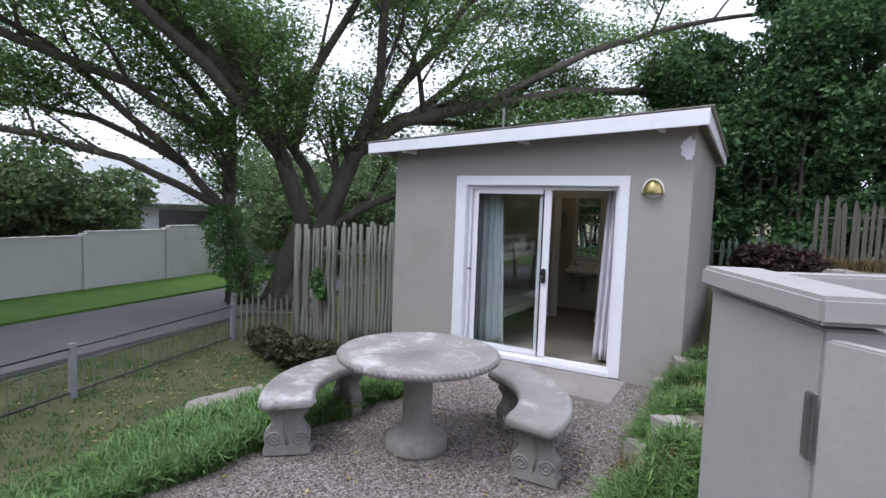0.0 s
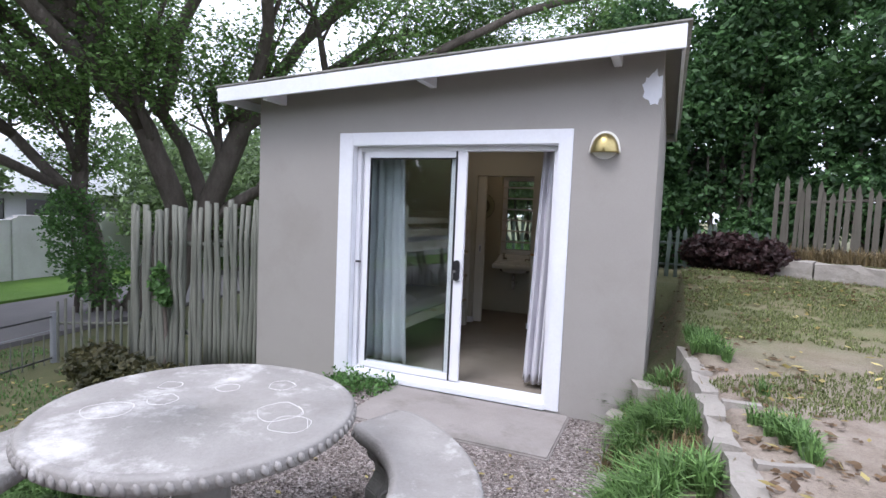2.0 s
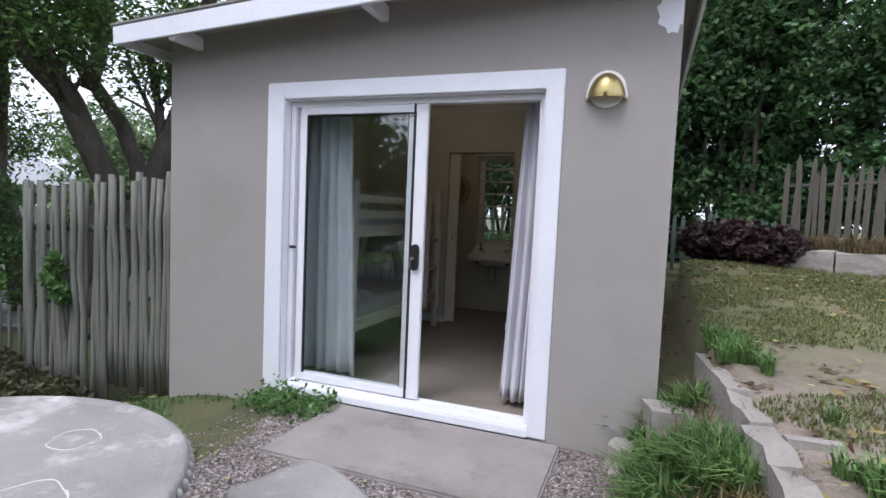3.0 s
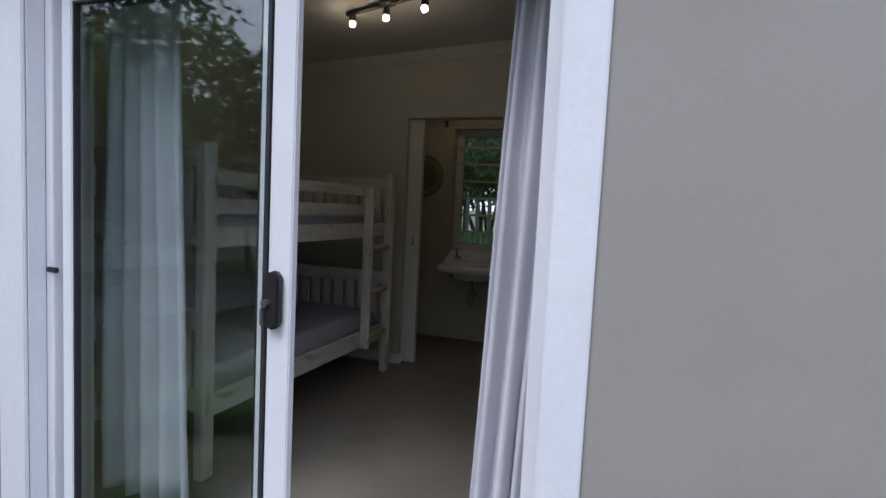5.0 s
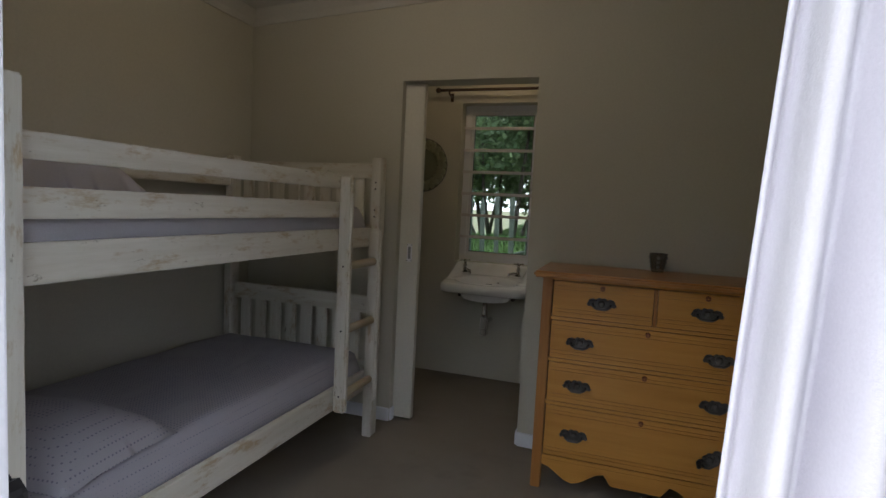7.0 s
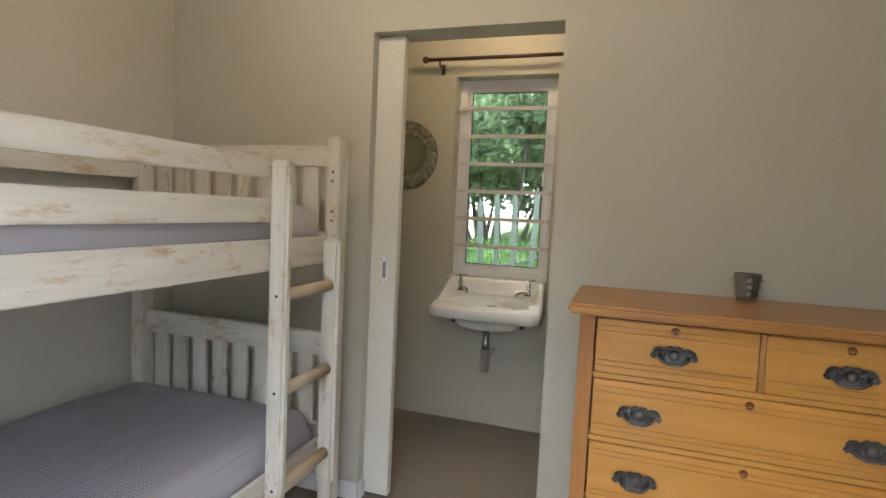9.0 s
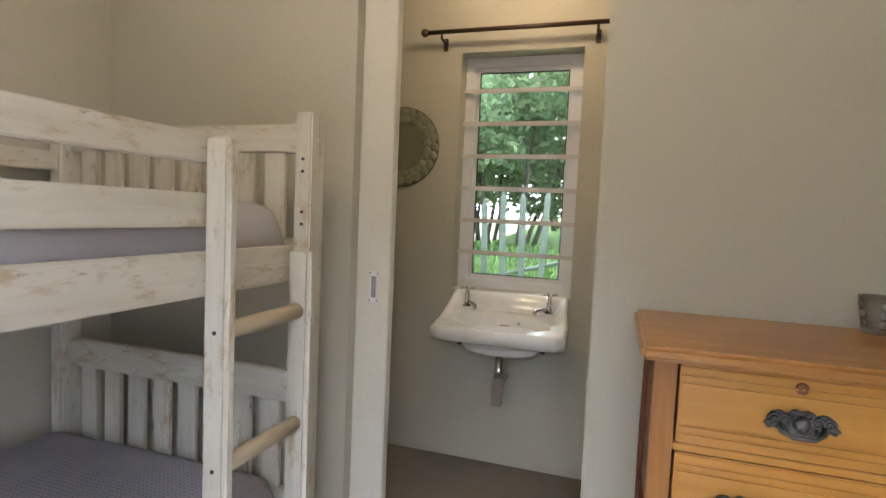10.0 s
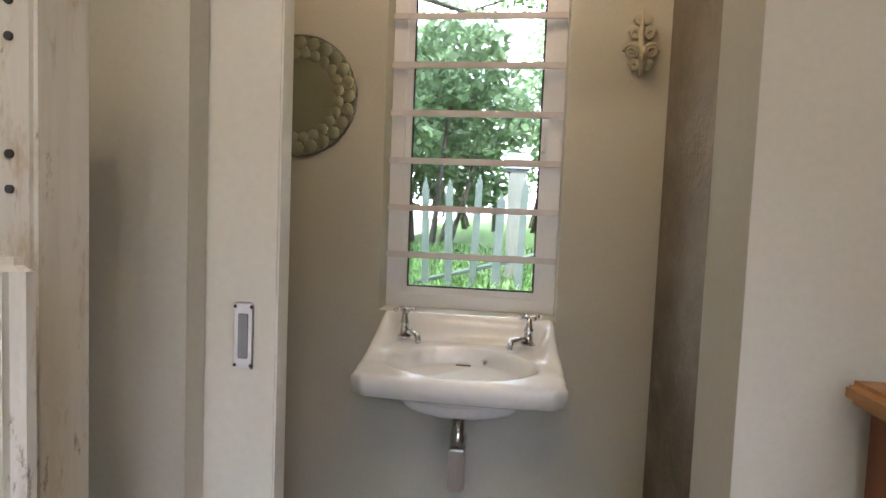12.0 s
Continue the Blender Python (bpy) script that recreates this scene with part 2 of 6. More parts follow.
def gravel_like(name, stops, size, dirt, bump):
    m, nt, b = nodes_of(name)
    v = coords(nt)
    vo = nt.nodes.new("ShaderNodeTexVoronoi")
    vo.inputs["Scale"].default_value = size
    nt.links.new(v, vo.inputs["Vector"])
    sep = nt.nodes.new("ShaderNodeSeparateColor")
    nt.links.new(vo.outputs["Color"], sep.inputs[0])
    col = ramp_node(nt, sep.outputs[0], stops)
    col = mix_node(nt, ramp_node(nt, noise_node(nt, v, 1.6, 5), [(0.45, (0, 0, 0)), (0.7, (0.6,) * 3)]), col, dirt)
    nt.links.new(col, b.inputs["Base Color"])
    b.inputs["Roughness"].default_value = 0.95
    inv = ramp_node(nt, vo.outputs["Distance"], [(0.0, (1, 1, 1)), (0.6, (0, 0, 0))])
    bump_node(nt, b, inv, bump, 0.02)
    return m


M_GRAVEL = gravel_like("brown_grey_gravel", [(0.0, (0.12, 0.098, 0.09)), (0.5, (0.25, 0.21, 0.195)), (1.0, (0.48, 0.43, 0.41))], 75, (0.16, 0.125, 0.108), 0.9)
M_DIRT = surface("mossy_bare_ground", (0.075, 0.085, 0.035), (0.125, 0.12, 0.06), 0.95, 1.4, 40, 0.6, stain=(0.045, 0.075, 0.02), stain_amount=0.9, stain_scale=0.9)


def lawn_surface():
    """Patchy turf that gives way to trodden sandy earth near the yard."""
    m, nt, b = nodes_of("patchy_lawn")
    v = coords(nt)
    sep = nt.nodes.new("ShaderNodeSeparateXYZ")
    nt.links.new(v, sep.inputs[0])
    fine = noise_node(nt, v, 70, 3)
    turf = ramp_node(nt, noise_node(nt, v, 1.3, 6, 0.7), [(0.3, (0.11, 0.13, 0.045)), (0.52, (0.16, 0.165, 0.07)), (0.72, (0.24, 0.19, 0.115))])
    earth = ramp_node(nt, noise_node(nt, v, 3.5, 7, 0.7), [(0.3, (0.17, 0.13, 0.10)), (0.5, (0.29, 0.235, 0.195)), (0.7, (0.38, 0.325, 0.28))])
    reach = nt.nodes.new("ShaderNodeMath")
    reach.operation = "MULTIPLY_ADD"
    reach.inputs[1].default_value = 2.4
    nt.links.new(noise_node(nt, v, 0.9, 6, 0.65), reach.inputs[0])
    nt.links.new(sep.outputs[1], reach.inputs[2])
    edge = nt.nodes.new("ShaderNodeMapRange")
    edge.inputs[1].default_value = 7.0
    edge.inputs[2].default_value = 8.2
    nt.links.new(reach.outputs[0], edge.inputs[0])
    col = mix_node(nt, edge.outputs[0], earth, turf)
    col = mix_node(nt, 0.25, col, ramp_node(nt, fine, [(0.3, (0.05, 0.045, 0.03)), (0.7, (0.32, 0.28, 0.20))]))
    nt.links.new(col, b.inputs["Base Color"])
    b.inputs["Roughness"].default_value = 0.95
    bump_node(nt, b, fine, 0.8, 0.02)
    return m


M_LAWN = lawn_surface()
M_VERGE = surface("green_verge", (0.07, 0.15, 0.02), (0.11, 0.20, 0.03), 0.95, 1.5, 60, 0.8, dist=0.02)


def dotted_sheet():
    """Pale sheet with a fine dot print."""
    m, nt, b = nodes_of("dotted_pale_sheet")
    v = coords(nt, (70, 70, 70))
    vo = nt.nodes.new("ShaderNodeTexVoronoi")
    vo.inputs["Scale"].default_value = 1.0
    vo.inputs["Randomness"].default_value = 0.0
    nt.links.new(v, vo.inputs["Vector"])
    col = ramp_node(nt, vo.outputs["Distance"], [(0.20, (0.20, 0.19, 0.26)), (0.26, (0.36, 0.35, 0.40))])
    nt.links.new(col, b.inputs["Base Color"])
    b.inputs["Roughness"].default_value = 0.95
    bump_node(nt, b, noise_node(nt, coords(nt), 14, 4), 0.35, 0.01)
    return m


M_DOTS = dotted_sheet()

# ---------------------------------------------------------------- building helpers


def mesh_of(bm, name, material, smooth=False):
    me = bpy.data.meshes.new(name)
    bmesh.ops.recalc_face_normals(bm, faces=bm.faces)
    bm.to_mesh(me)
    bm.free()
    me.materials.append(material)
    if smooth:
        for p in me.polygons:
            p.use_smooth = True
    return me


def part(name, bm, material, parent=None, label="", smooth=False):
    ob = new(name, mesh_of(bm, name, material, smooth) if isinstance(bm, bmesh.types.BMesh) else bm)
    if parent is not None:
        ob.parent = parent
    if label:
        tagged(ob, label)
    return ob


def thing(name, label, category, at=(0, 0, 0), group="", kind=""):
    e = new(name)
    e.location = at
    e.empty_display_size = 0.1
    return tagged(e, label, category, group, kind)


def structure(name, bm, material, label, category, smooth=False):
    return tagged(part(name, bm, material, None, "", smooth), label, category, "", "structure")


def box(x0, x1, y0, y1, z0, z1, bevel=0.0, bm=None, seg=2):
    own = bmesh.new()
    bmesh.ops.create_cube(own, size=1)
    for v in own.verts:
        v.co = Vector((x0 + (v.co.x + 0.5) * (x1 - x0), y0 + (v.co.y + 0.5) * (y1 - y0), z0 + (v.co.z + 0.5) * (z1 - z0)))
    if bevel > 0:
        bmesh.ops.bevel(own, geom=own.edges[:], offset=bevel, segments=seg, affect="EDGES", clamp_overlap=True)
    return join(bm, own)


def join(bm, own):
    if bm is None:
        return own
    me = bpy.data.meshes.new("tmp")
    own.to_mesh(me)
    own.free()
    bm.from_mesh(me)
    bpy.data.meshes.remove(me)
    return bm


def prism(poly, lo, hi, axis="y", bm=None, bevel=0.0):
    """A polygon in the two other axes, pushed from lo to hi along axis."""
    own = bmesh.new()

    def put(a, b, c):
        return {"x": (c, a, b), "y": (a, c, b), "z": (a, b, c)}[axis]
    lows = [own.verts.new(put(a, b, lo)) for a, b in poly]
    highs = [own.verts.new(put(a, b, hi)) for a, b in poly]
    own.faces.new(lows)
    own.faces.new(highs[::-1])
    n = len(poly)
    for i in range(n):
        own.faces.new((lows[i], highs[i], highs[(i + 1) % n], lows[(i + 1) % n]))
    bmesh.ops.recalc_face_normals(own, faces=own.faces)
    if bevel:
        bmesh.ops.bevel(own, geom=own.edges[:], offset=bevel, segments=2, affect="EDGES", clamp_overlap=True)
    return join(bm, own)


def lathe(profile, at=(0, 0, 0), n=32, bm=None, axis="z"):
    """Profile of (radius, height) turned round an upright axis."""
    own = bmesh.new()
    rings = []
    for r, h in profile:
        ring = []
        for i in range(n):
            a = 2 * math.pi * i / n
            p = (r * math.cos(a), r * math.sin(a), h)
            if axis == "y":
                p = (p[0], p[2], p[1])
            elif axis == "x":
                p = (p[2], p[0], p[1])
            ring.append(own.verts.new(Vector(p) + Vector(at)))
        rings.append(ring)
    for a, b in zip(rings, rings[1:]):
        for i in range(n):
            own.faces.new((a[i], a[(i + 1) % n], b[(i + 1) % n], b[i]))
    if profile[0][0] > 1e-4:
        own.faces.new(rings[0])
    if profile[-1][0] > 1e-4:
        own.faces.new(rings[-1])
    bmesh.ops.remove_doubles(own, verts=own.verts, dist=1e-5)
    bmesh.ops.recalc_face_normals(own, faces=own.faces)
    return join(bm, own)


def tube(points, radii, n=8, bm=None):
    """A round tapering pipe along points."""
    own = bmesh.new()
    pts = [Vector(p) for p in points]
    if isinstance(radii, (int, float)):
        radii = [radii] * len(pts)
    rings = []
    up = Vector((0.13, 0.31, 0.94)).normalized()
    for i, p in enumerate(pts):
        d = (pts[min(i + 1, len(pts) - 1)] - pts[max(i - 1, 0)]).normalized()
        u = d.cross(up)
        if u.length < 0.05:
            u = d.cross(Vector((1, 0, 0)))
        u.normalize()
        w = d.cross(u)
        rings.append([own.verts.new(p + radii[i] * (math.cos(2 * math.pi * k / n) * u + math.sin(2 * math.pi * k / n) * w)) for k in range(n)])
    for a, b in zip(rings, rings[1:]):
        for k in range(n):
            own.faces.new((a[k], a[(k + 1) % n], b[(k + 1) % n], b[k]))
    own.faces.new(rings[0])
    own.faces.new(rings[-1])
    bmesh.ops.recalc_face_normals(own, faces=own.faces)
    return join(bm, own)


def quads_mesh(name, corners, material):
    """Many loose four-cornered leaves: corners is an array (n, 4, 3)."""
    n = len(corners)
    me = bpy.data.meshes.new(name)
    me.from_pydata(corners.reshape(-1, 3).tolist(), [], np.arange(n * 4).reshape(n, 4).tolist())
    me.materials.append(material)
    return me


def leaves_at(points, size, rng, flat=0.0, aspect=0.5):
    """Leaf-shaped lozenges at points, turned at random."""
    n = len(points)
    d = rng.normal(size=(n, 3))
    d[:, 2] *= 1 - flat
    d /= np.linalg.norm(d, axis=1)[:, None]
    e = rng.normal(size=(n, 3))
    e[:, 2] *= 1 - flat
    e -= (e * d).sum(1)[:, None] * d
    e /= np.linalg.norm(e, axis=1)[:, None]
    s = size * rng.uniform(0.6, 1.3, n)[:, None]
    d, e = d * s, e * s * aspect
    return np.stack([points - d, points + e - d * 0.1, points + d, points - e - d * 0.1], axis=1)


def blades_at(points, height, rng, lean=0.5, width=0.006):
    """Grass blades standing on points."""
    n = len(points)
    h = height * rng.uniform(0.5, 1.2, n)[:, None]
    a = rng.uniform(0, 2 * np.pi, n)
    out = np.stack([np.cos(a), np.sin(a), np.zeros(n)], 1)
    side = np.stack([-np.sin(a), np.cos(a), np.zeros(n)], 1) * width
    l = rng.uniform(0.1, 1, n)[:, None] * lean
    mid = points + h * 0.6 * np.array([0, 0, 1]) + out * h * l * 0.35
    tip = points + h * (1 - 0.35 * l) * np.array([0, 0, 1]) + out * h * l
    lower = np.stack([points - side, points + side, mid + side * 0.8, mid - side * 0.8], 1)
    upper = np.stack([mid - side * 0.8, mid + side * 0.8, tip + side * 0.1, tip - side * 0.1], 1)
    return np.concatenate([lower, upper])


def smooth(a, b, x):
    t = min(1.0, max(0.0, (x - a) / (b - a)))
    return t * t * (3 - 2 * t)

# ---------------------------------------------------------------- ground
M_CHALK = surface("pale_chalk", (0.47, 0.45, 0.44), (0.58, 0.56, 0.55), 0.95, 8, 90, 0.3)


def lawn_z(x, y):
    return 0.455 + 0.10 * max(0.0, y - 5.7) * (1 - smooth(9, 16, y) * 0.4)


def kerb_x(y):
    """The bent line of the kerb that holds the lawn."""
    bend = ((2.4, 0.42), (3.6, 0.31), (4.3, 0.255), (4.9, 0.215), (5.5, 0.165), (6.2, 0.09), (6.6, 0.05))
    if y <= bend[0][0]:
        return bend[0][1]
    for (y0, x0), (y1, x1) in zip(bend, bend[1:]):
        if y <= y1:
            return x0 + (x1 - x0) * (y - y0) / (y1 - y0)
    return bend[-1][1]


def ground_z(x, y):
    z = -0.08
    z += -0.10 * smooth(-2.75, -3.2, x) - 0.45 * smooth(-3.2, -5.2, x)
    z += 0.20 * smooth(1.9, 0.6, y) * smooth(-3, -1, x)
    up = smooth(-0.36, 0.10, x) * smooth(2.6, 3.4, y)
    z = z + up * 0.36
    kx = kerb_x(y)
    if x > kx:
        z = z + (lawn_z(x, y) - z) * smooth(kx, kx + 0.10, x) * smooth(2.4, 3.2, y)
    z += (0.55 + 0.05 * max(0, min(y, 26) - 10) - z) * smooth(9.9, 10.4, y) * smooth(-5.2, -3.6, x)
    z += 0.02 * noise.noise((x * 0.9, y * 0.9, 0.0)) * (0.4 if -2.7 < x < -0.3 else 1.0)
    return z


def axis_steps(lo, hi, fine_lo, fine_hi, fine, coarse):
    out, v = [], lo
    while v < hi:
        out.append(v)
        v += fine if fine_lo <= v < fine_hi else coarse
    return out + [hi]


def ground_sheet():
    xs = [-900, -300, -120, -60, -40, -30, -25] + axis_steps(-20, 12, -5.6, 1.6, 0.09, 0.6) + [14, 18, 25, 40, 80, 200, 600]
    ys = [-600, -200, -60, -25, -12] + axis_steps(-6, 24, 0.6, 11.0, 0.12, 0.6) + [27, 32, 40, 60, 120, 400, 900]
    bm = bmesh.new()
    grid = [[bm.verts.new((x, y, ground_z(x, y) - (0.35 if -3.75 < x < -0.3 and 6.1 < y < 9.7 else 0))) for x in xs] for y in ys]
    for j in range(len(ys) - 1):
        for i in range(len(xs) - 1):
            f = bm.faces.new((grid[j][i], grid[j][i + 1], grid[j + 1][i + 1], grid[j + 1][i]))
            cx, cy = (xs[i] + xs[i + 1]) / 2, (ys[j] + ys[j + 1]) / 2
            wob = 0.12 * noise.noise((cx * 2.1, cy * 2.1, 3.0))
            if -2.72 + wob + 0.1 * (cy - 3) < cx < -0.22 + wob and cy < 6.3:
                f.material_index = 0
            elif cx >= -0.24 and cy > 2:
                f.material_index = 2
            elif cy > 9.9 and cx > -5:
                f.material_index = 3
            elif cx > -0.24:
                f.material_index = 0
            else:
                f.material_index = 1
            f.smooth = True
    ob = structure("ground", bm, M_GRAVEL, "gravel yard, mossy slope and patchy lawn", "ground")
    for m in (M_DIRT, M_LAWN, M_VERGE):
        ob.data.materials.append(m)


ground_sheet()

# the road runs a little askew to the building
ROAD = pose(-10.95, 5.0, -0.6, 0, 0, 10)


def road_strip(name, x0, x1, z, mat, label, cat, y0=-60, y1=60):
    bm = bmesh.new()
    ys = [y0 + (y1 - y0) * k / 60 for k in range(61)]
    prev = None
    for y in ys:
        row = [bm.verts.new(ROAD @ Vector((x, y, z))) for x in (x0, x1)]
        low = [bm.verts.new(ROAD @ Vector((x, y, z - 0.3))) for x in (x0, x1)]
        cur = (low[0], row[0], row[1], low[1])
        if prev:
            for a in range(3):
                bm.faces.new((prev[a], prev[a + 1], cur[a + 1], cur[a]))
        prev = cur
    structure(name, bm, mat, label, cat)


road_strip("road", 0.0, 2.75, 0.05, M_ASPHALT, "grey tarred road with pale edges", "road")
road_strip("verge", -2.3, 0.0, 0.10, M_VERGE, "bright green grass verge along a wall", "verge")

# ---------------------------------------------------------------- the room outside: walls, roof
FY, BY, WY = 5.99, 8.71, 9.79
XL, XR, IL, IR = -3.84, -0.16, -3.56, -0.57


def roof_z(x):
    return 2.545 + 0.056 * (x + 4.1)


def ceil_z(x):
    return 2.46 + 0.056 * (x + 3.56)


OX0, OX1, OT = -2.755, -0.885, 2.075
bm = prism([(XL, -0.6), (OX0, -0.6), (OX0, roof_z(OX0)), (XL, roof_z(XL))], FY, 6.23)
prism([(OX1, -0.6), (XR, -0.6), (XR, roof_z(XR)), (OX1, roof_z(OX1))], FY, 6.23, bm=bm)
prism([(OX0, OT), (OX1, OT), (OX1, roof_z(OX1)), (OX0, roof_z(OX0))], FY, 6.23, bm=bm)
wall_front = structure("wall_front", bm, M_PLASTER, "taupe painted plaster front wall", "wall")
structure("wall_left", prism([(6.23, -0.8), (10.0, -0.8), (10.0, roof_z(XL)), (6.23, roof_z(XL))], XL, IL, "x"), M_PLASTER, "taupe plaster side wall", "wall")
structure("wall_right", prism([(6.23, -0.6), (10.0, -0.6), (10.0, roof_z(XR) - 0.03), (6.23, roof_z(XR) - 0.03)], IR, XR, "x"), M_PLASTER, "taupe plaster side wall", "wall")
# inner skins of the side and front walls
structure("wall_lining_left", box(IL, IL + 0.012, 6.242, BY, 0.0, 2.52), M_INWALL, "cream painted inner wall beside the bunk bed", "wall")
structure("wall_lining_right", box(IR - 0.012, IR, 6.242, BY, 0.0, 2.66), M_INWALL, "cream painted inner wall beside the chest", "wall")
bm = box(IL, OX0, 6.23, 6.242, 0, 2.5)
box(OX1, IR, 6.23, 6.242, 0, 2.6, bm=bm)
box(OX0, OX1, 6.23, 6.242, OT, 2.52, bm=bm)
structure("wall_lining_front", bm, M_INWALL, "cream painted inner face round the sliding door", "wall")

DX0, DX1, DT = -2.496, -1.713, 2.022
bm = box(IL, DX0, BY, BY + 0.05, 0, 2.56)
box(IL, DX0, BY + 0.105, BY + 0.15, 0, 2.56, bm=bm)
box(DX1, IR, BY, BY + 0.15, 0, 2.66, bm=bm)
box(DX0, DX1, BY, BY + 0.15, DT, 2.62, bm=bm)
structure("wall_partition", bm, M_INWALL, "cream painted partition with an open doorway", "wall")

WX0, WX1, WZ0, WZ1 = -2.47, -1.86, 0.895, 2.105
bm = box(IL, WX0, WY, 10.0, -0.3, 2.54)
box(WX1, IR, WY, 10.0, -0.3, 2.65, bm=bm)
box(WX0, WX1, WY, 10.0, -0.3, WZ0, bm=bm)
box(WX0, WX1, WY, 10.0, WZ1, 2.60, bm=bm)
structure("wall_back", bm, M_INWALL, "cream wall with a tall window above the basin", "wall")
structure("wall_bath_right", box(-1.545, -1.40, BY + 0.15, WY, 0, 2.58), M_STUCCO, "mottled brown plaster wall of the washroom", "wall")
structure("wall_bath_left", box(IL - 0.0, IL + 0.03, BY + 0.15, WY, 0, 2.45), M_INWALL, "cream washroom side wall", "wall")
bm = box(IL, IR, 6.13, WY, -0.1, 0.0)
structure("floor", bm, M_FLOOR, "smooth brown-grey floor covering", "floor")
structure("ceiling", prism([(IL, ceil_z(IL)), (IR, ceil_z(IR)), (IR, ceil_z(IR) + 0.02), (IL, ceil_z(IL) + 0.02)], 6.23, WY, "y"), M_CEIL, "white sloping ceiling", "ceiling")


def cornice_poly(sx, wall, z):
    return [(wall, z - 0.075), (wall + sx * 0.012, z - 0.075), (wall + sx * 0.03, z - 0.045), (wall + sx * 0.065, z - 0.015), (wall + sx * 0.08, z), (wall, z)]


def cornices():
    structure("trim_cornice_left", prism(cornice_poly(1, IL + 0.012, ceil_z(IL)), 6.242, BY, "y"), M_CEIL, "white coved cornice", "cornice")
    structure("trim_cornice_right", prism(cornice_poly(-1, IR - 0.012, ceil_z(IR)), 6.242, BY, "y"), M_CEIL, "white coved cornice", "cornice")
    bm = bmesh.new()
    ends = []
    for x in (IL + 0.012, IR - 0.012):
        ends.append([bm.verts.new((x, y, z)) for y, z in cornice_poly(-1, BY, ceil_z(x))])
    n = len(ends[0])
    for i in range(n):
        bm.faces.new((ends[0][i], ends[1][i], ends[1][(i + 1) % n], ends[0][(i + 1) % n]))
    bm.faces.new(ends[0])
    bm.faces.new(ends[1])
    structure("trim_cornice_back", bm, M_CEIL, "white coved cornice", "cornice")


cornices()


def skirting(name, x0, x1, y0, y1):
    structure(name, box(x0, x1, y0, y1, 0, 0.08, 0.004), M_TRIM, "white painted skirting board", "baseboard")


skirting("baseboard", IL + 0.012, DX0, BY - 0.014, BY)
skirting("baseboard", DX1, IR - 0.012, BY - 0.014, BY)
skirting("baseboard", IL + 0.012, IL + 0.026, 6.25, BY - 0.016)
skirting("baseboard", IR - 0.026, IR - 0.012, 6.25, BY - 0.016)
skirting("baseboard", DX1 - 0.012, DX1, BY, BY + 0.15)
skirting("baseboard", DX0, DX0 + 0.012, BY, BY + 0.05)

# roof: sheet, fascia, side boards, rafter ends
RX0, RX1, RY0, RY1 = -4.10, -0.025, 5.69, 10.25


def roof():
    t = thing("shed_roof", "low mono-pitch roof with white fascia boards", "roof", kind="structure")
    bm = bmesh.new()
    rows = []
    n = 92
    for k in range(n + 1):
        y = RY0 + (RY1 - RY0) * k / n
        h = 0.012 * math.cos(2 * math.pi * k / 4)
        rows.append([bm.verts.new((x, y, roof_z(x) + 0.06 + h + e)) for x, e in ((RX0 - 0.03, 0), (RX1 + 0.03, 0), (RX1 + 0.03, -0.012), (RX0 - 0.03, -0.012))])
    for a, b in zip(rows, rows[1:]):
        for i in range(4):
            bm.faces.new((a[i], a[(i + 1) % 4], b[(i + 1) % 4], b[i]))
    bm.faces.new(rows[0])
    bm.faces.new(rows[-1])
    part("roof_sheet", bm, M_ROOF, t, "mossy grey corrugated sheet")

    def board(y0, y1):
        return prism([(RX0, roof_z(RX0) - 0.085), (RX1, roof_z(RX1) - 0.115), (RX1, roof_z(RX1) + 0.045), (RX0, roof_z(RX0) + 0.045)], y0, y1, "y", bevel=0.004)
    part("fascia_board", board(RY0, RY0 + 0.025), M_TRIM, t, "white painted fascia board")
    part("fascia_board", board(RY1 - 0.03, RY1 - 0.005), M_TRIM, t)
    part("side_board", box(RX1 - 0.026, RX1 - 0.002, RY0 + 0.027, RY1 - 0.032, roof_z(RX1) - 0.12, roof_z(RX1) + 0.035, 0.004), M_TRIM, t, "white painted side board")
    part("side_board", box(RX0 + 0.002, RX0 + 0.026, RY0 + 0.027, RY1 - 0.032, roof_z(RX0) - 0.08, roof_z(RX0) + 0.03, 0.004), M_TRIM, t)
    for x in (-3.55, -1.98, -0.48):
        part("rafter_end", box(x - 0.03, x + 0.03, RY0 + 0.027, FY, roof_z(x) - 0.11, roof_z(x) - 0.01, 0.004), M_TRIM, t, "white painted rafter end")
    part("soffit", prism([(RX0 + 0.03, roof_z(RX0)), (RX1 - 0.03, roof_z(RX1)), (RX1 - 0.03, roof_z(RX1) + 0.012), (RX0 + 0.03, roof_z(RX0) + 0.012)], RY0 + 0.03, RY1 - 0.035), M_PLASTER, t, "taupe underside of the eaves")
    part("vent_pole", tube([(-3.0, 7.6, roof_z(-3) + 0.04), (-3.0, 7.6, roof_z(-3) + 0.72)], 0.022, 10), M_STEEL, t, "thin grey vent pole")


roof()


def downpipe():
    t = thing("downpipe", "bent cream downpipe under the eaves", "downpipe", kind="structure")
    pts = [(-3.98, 6.35, 2.50), (-3.98, 6.35, 2.38), (-3.96, 6.34, 2.30), (-3.90, 6.33, 2.22), (-3.885, 6.33, 2.1), (-3.885, 6.33, -0.4)]
    part("pipe", tube(pts, 0.038, 12), M_PLASTER, t, "", True)
    part("bracket", box(-3.93, -3.842, 6.28, 6.38, 1.2, 1.23, 0.004), M_PLASTER, t)


downpipe()

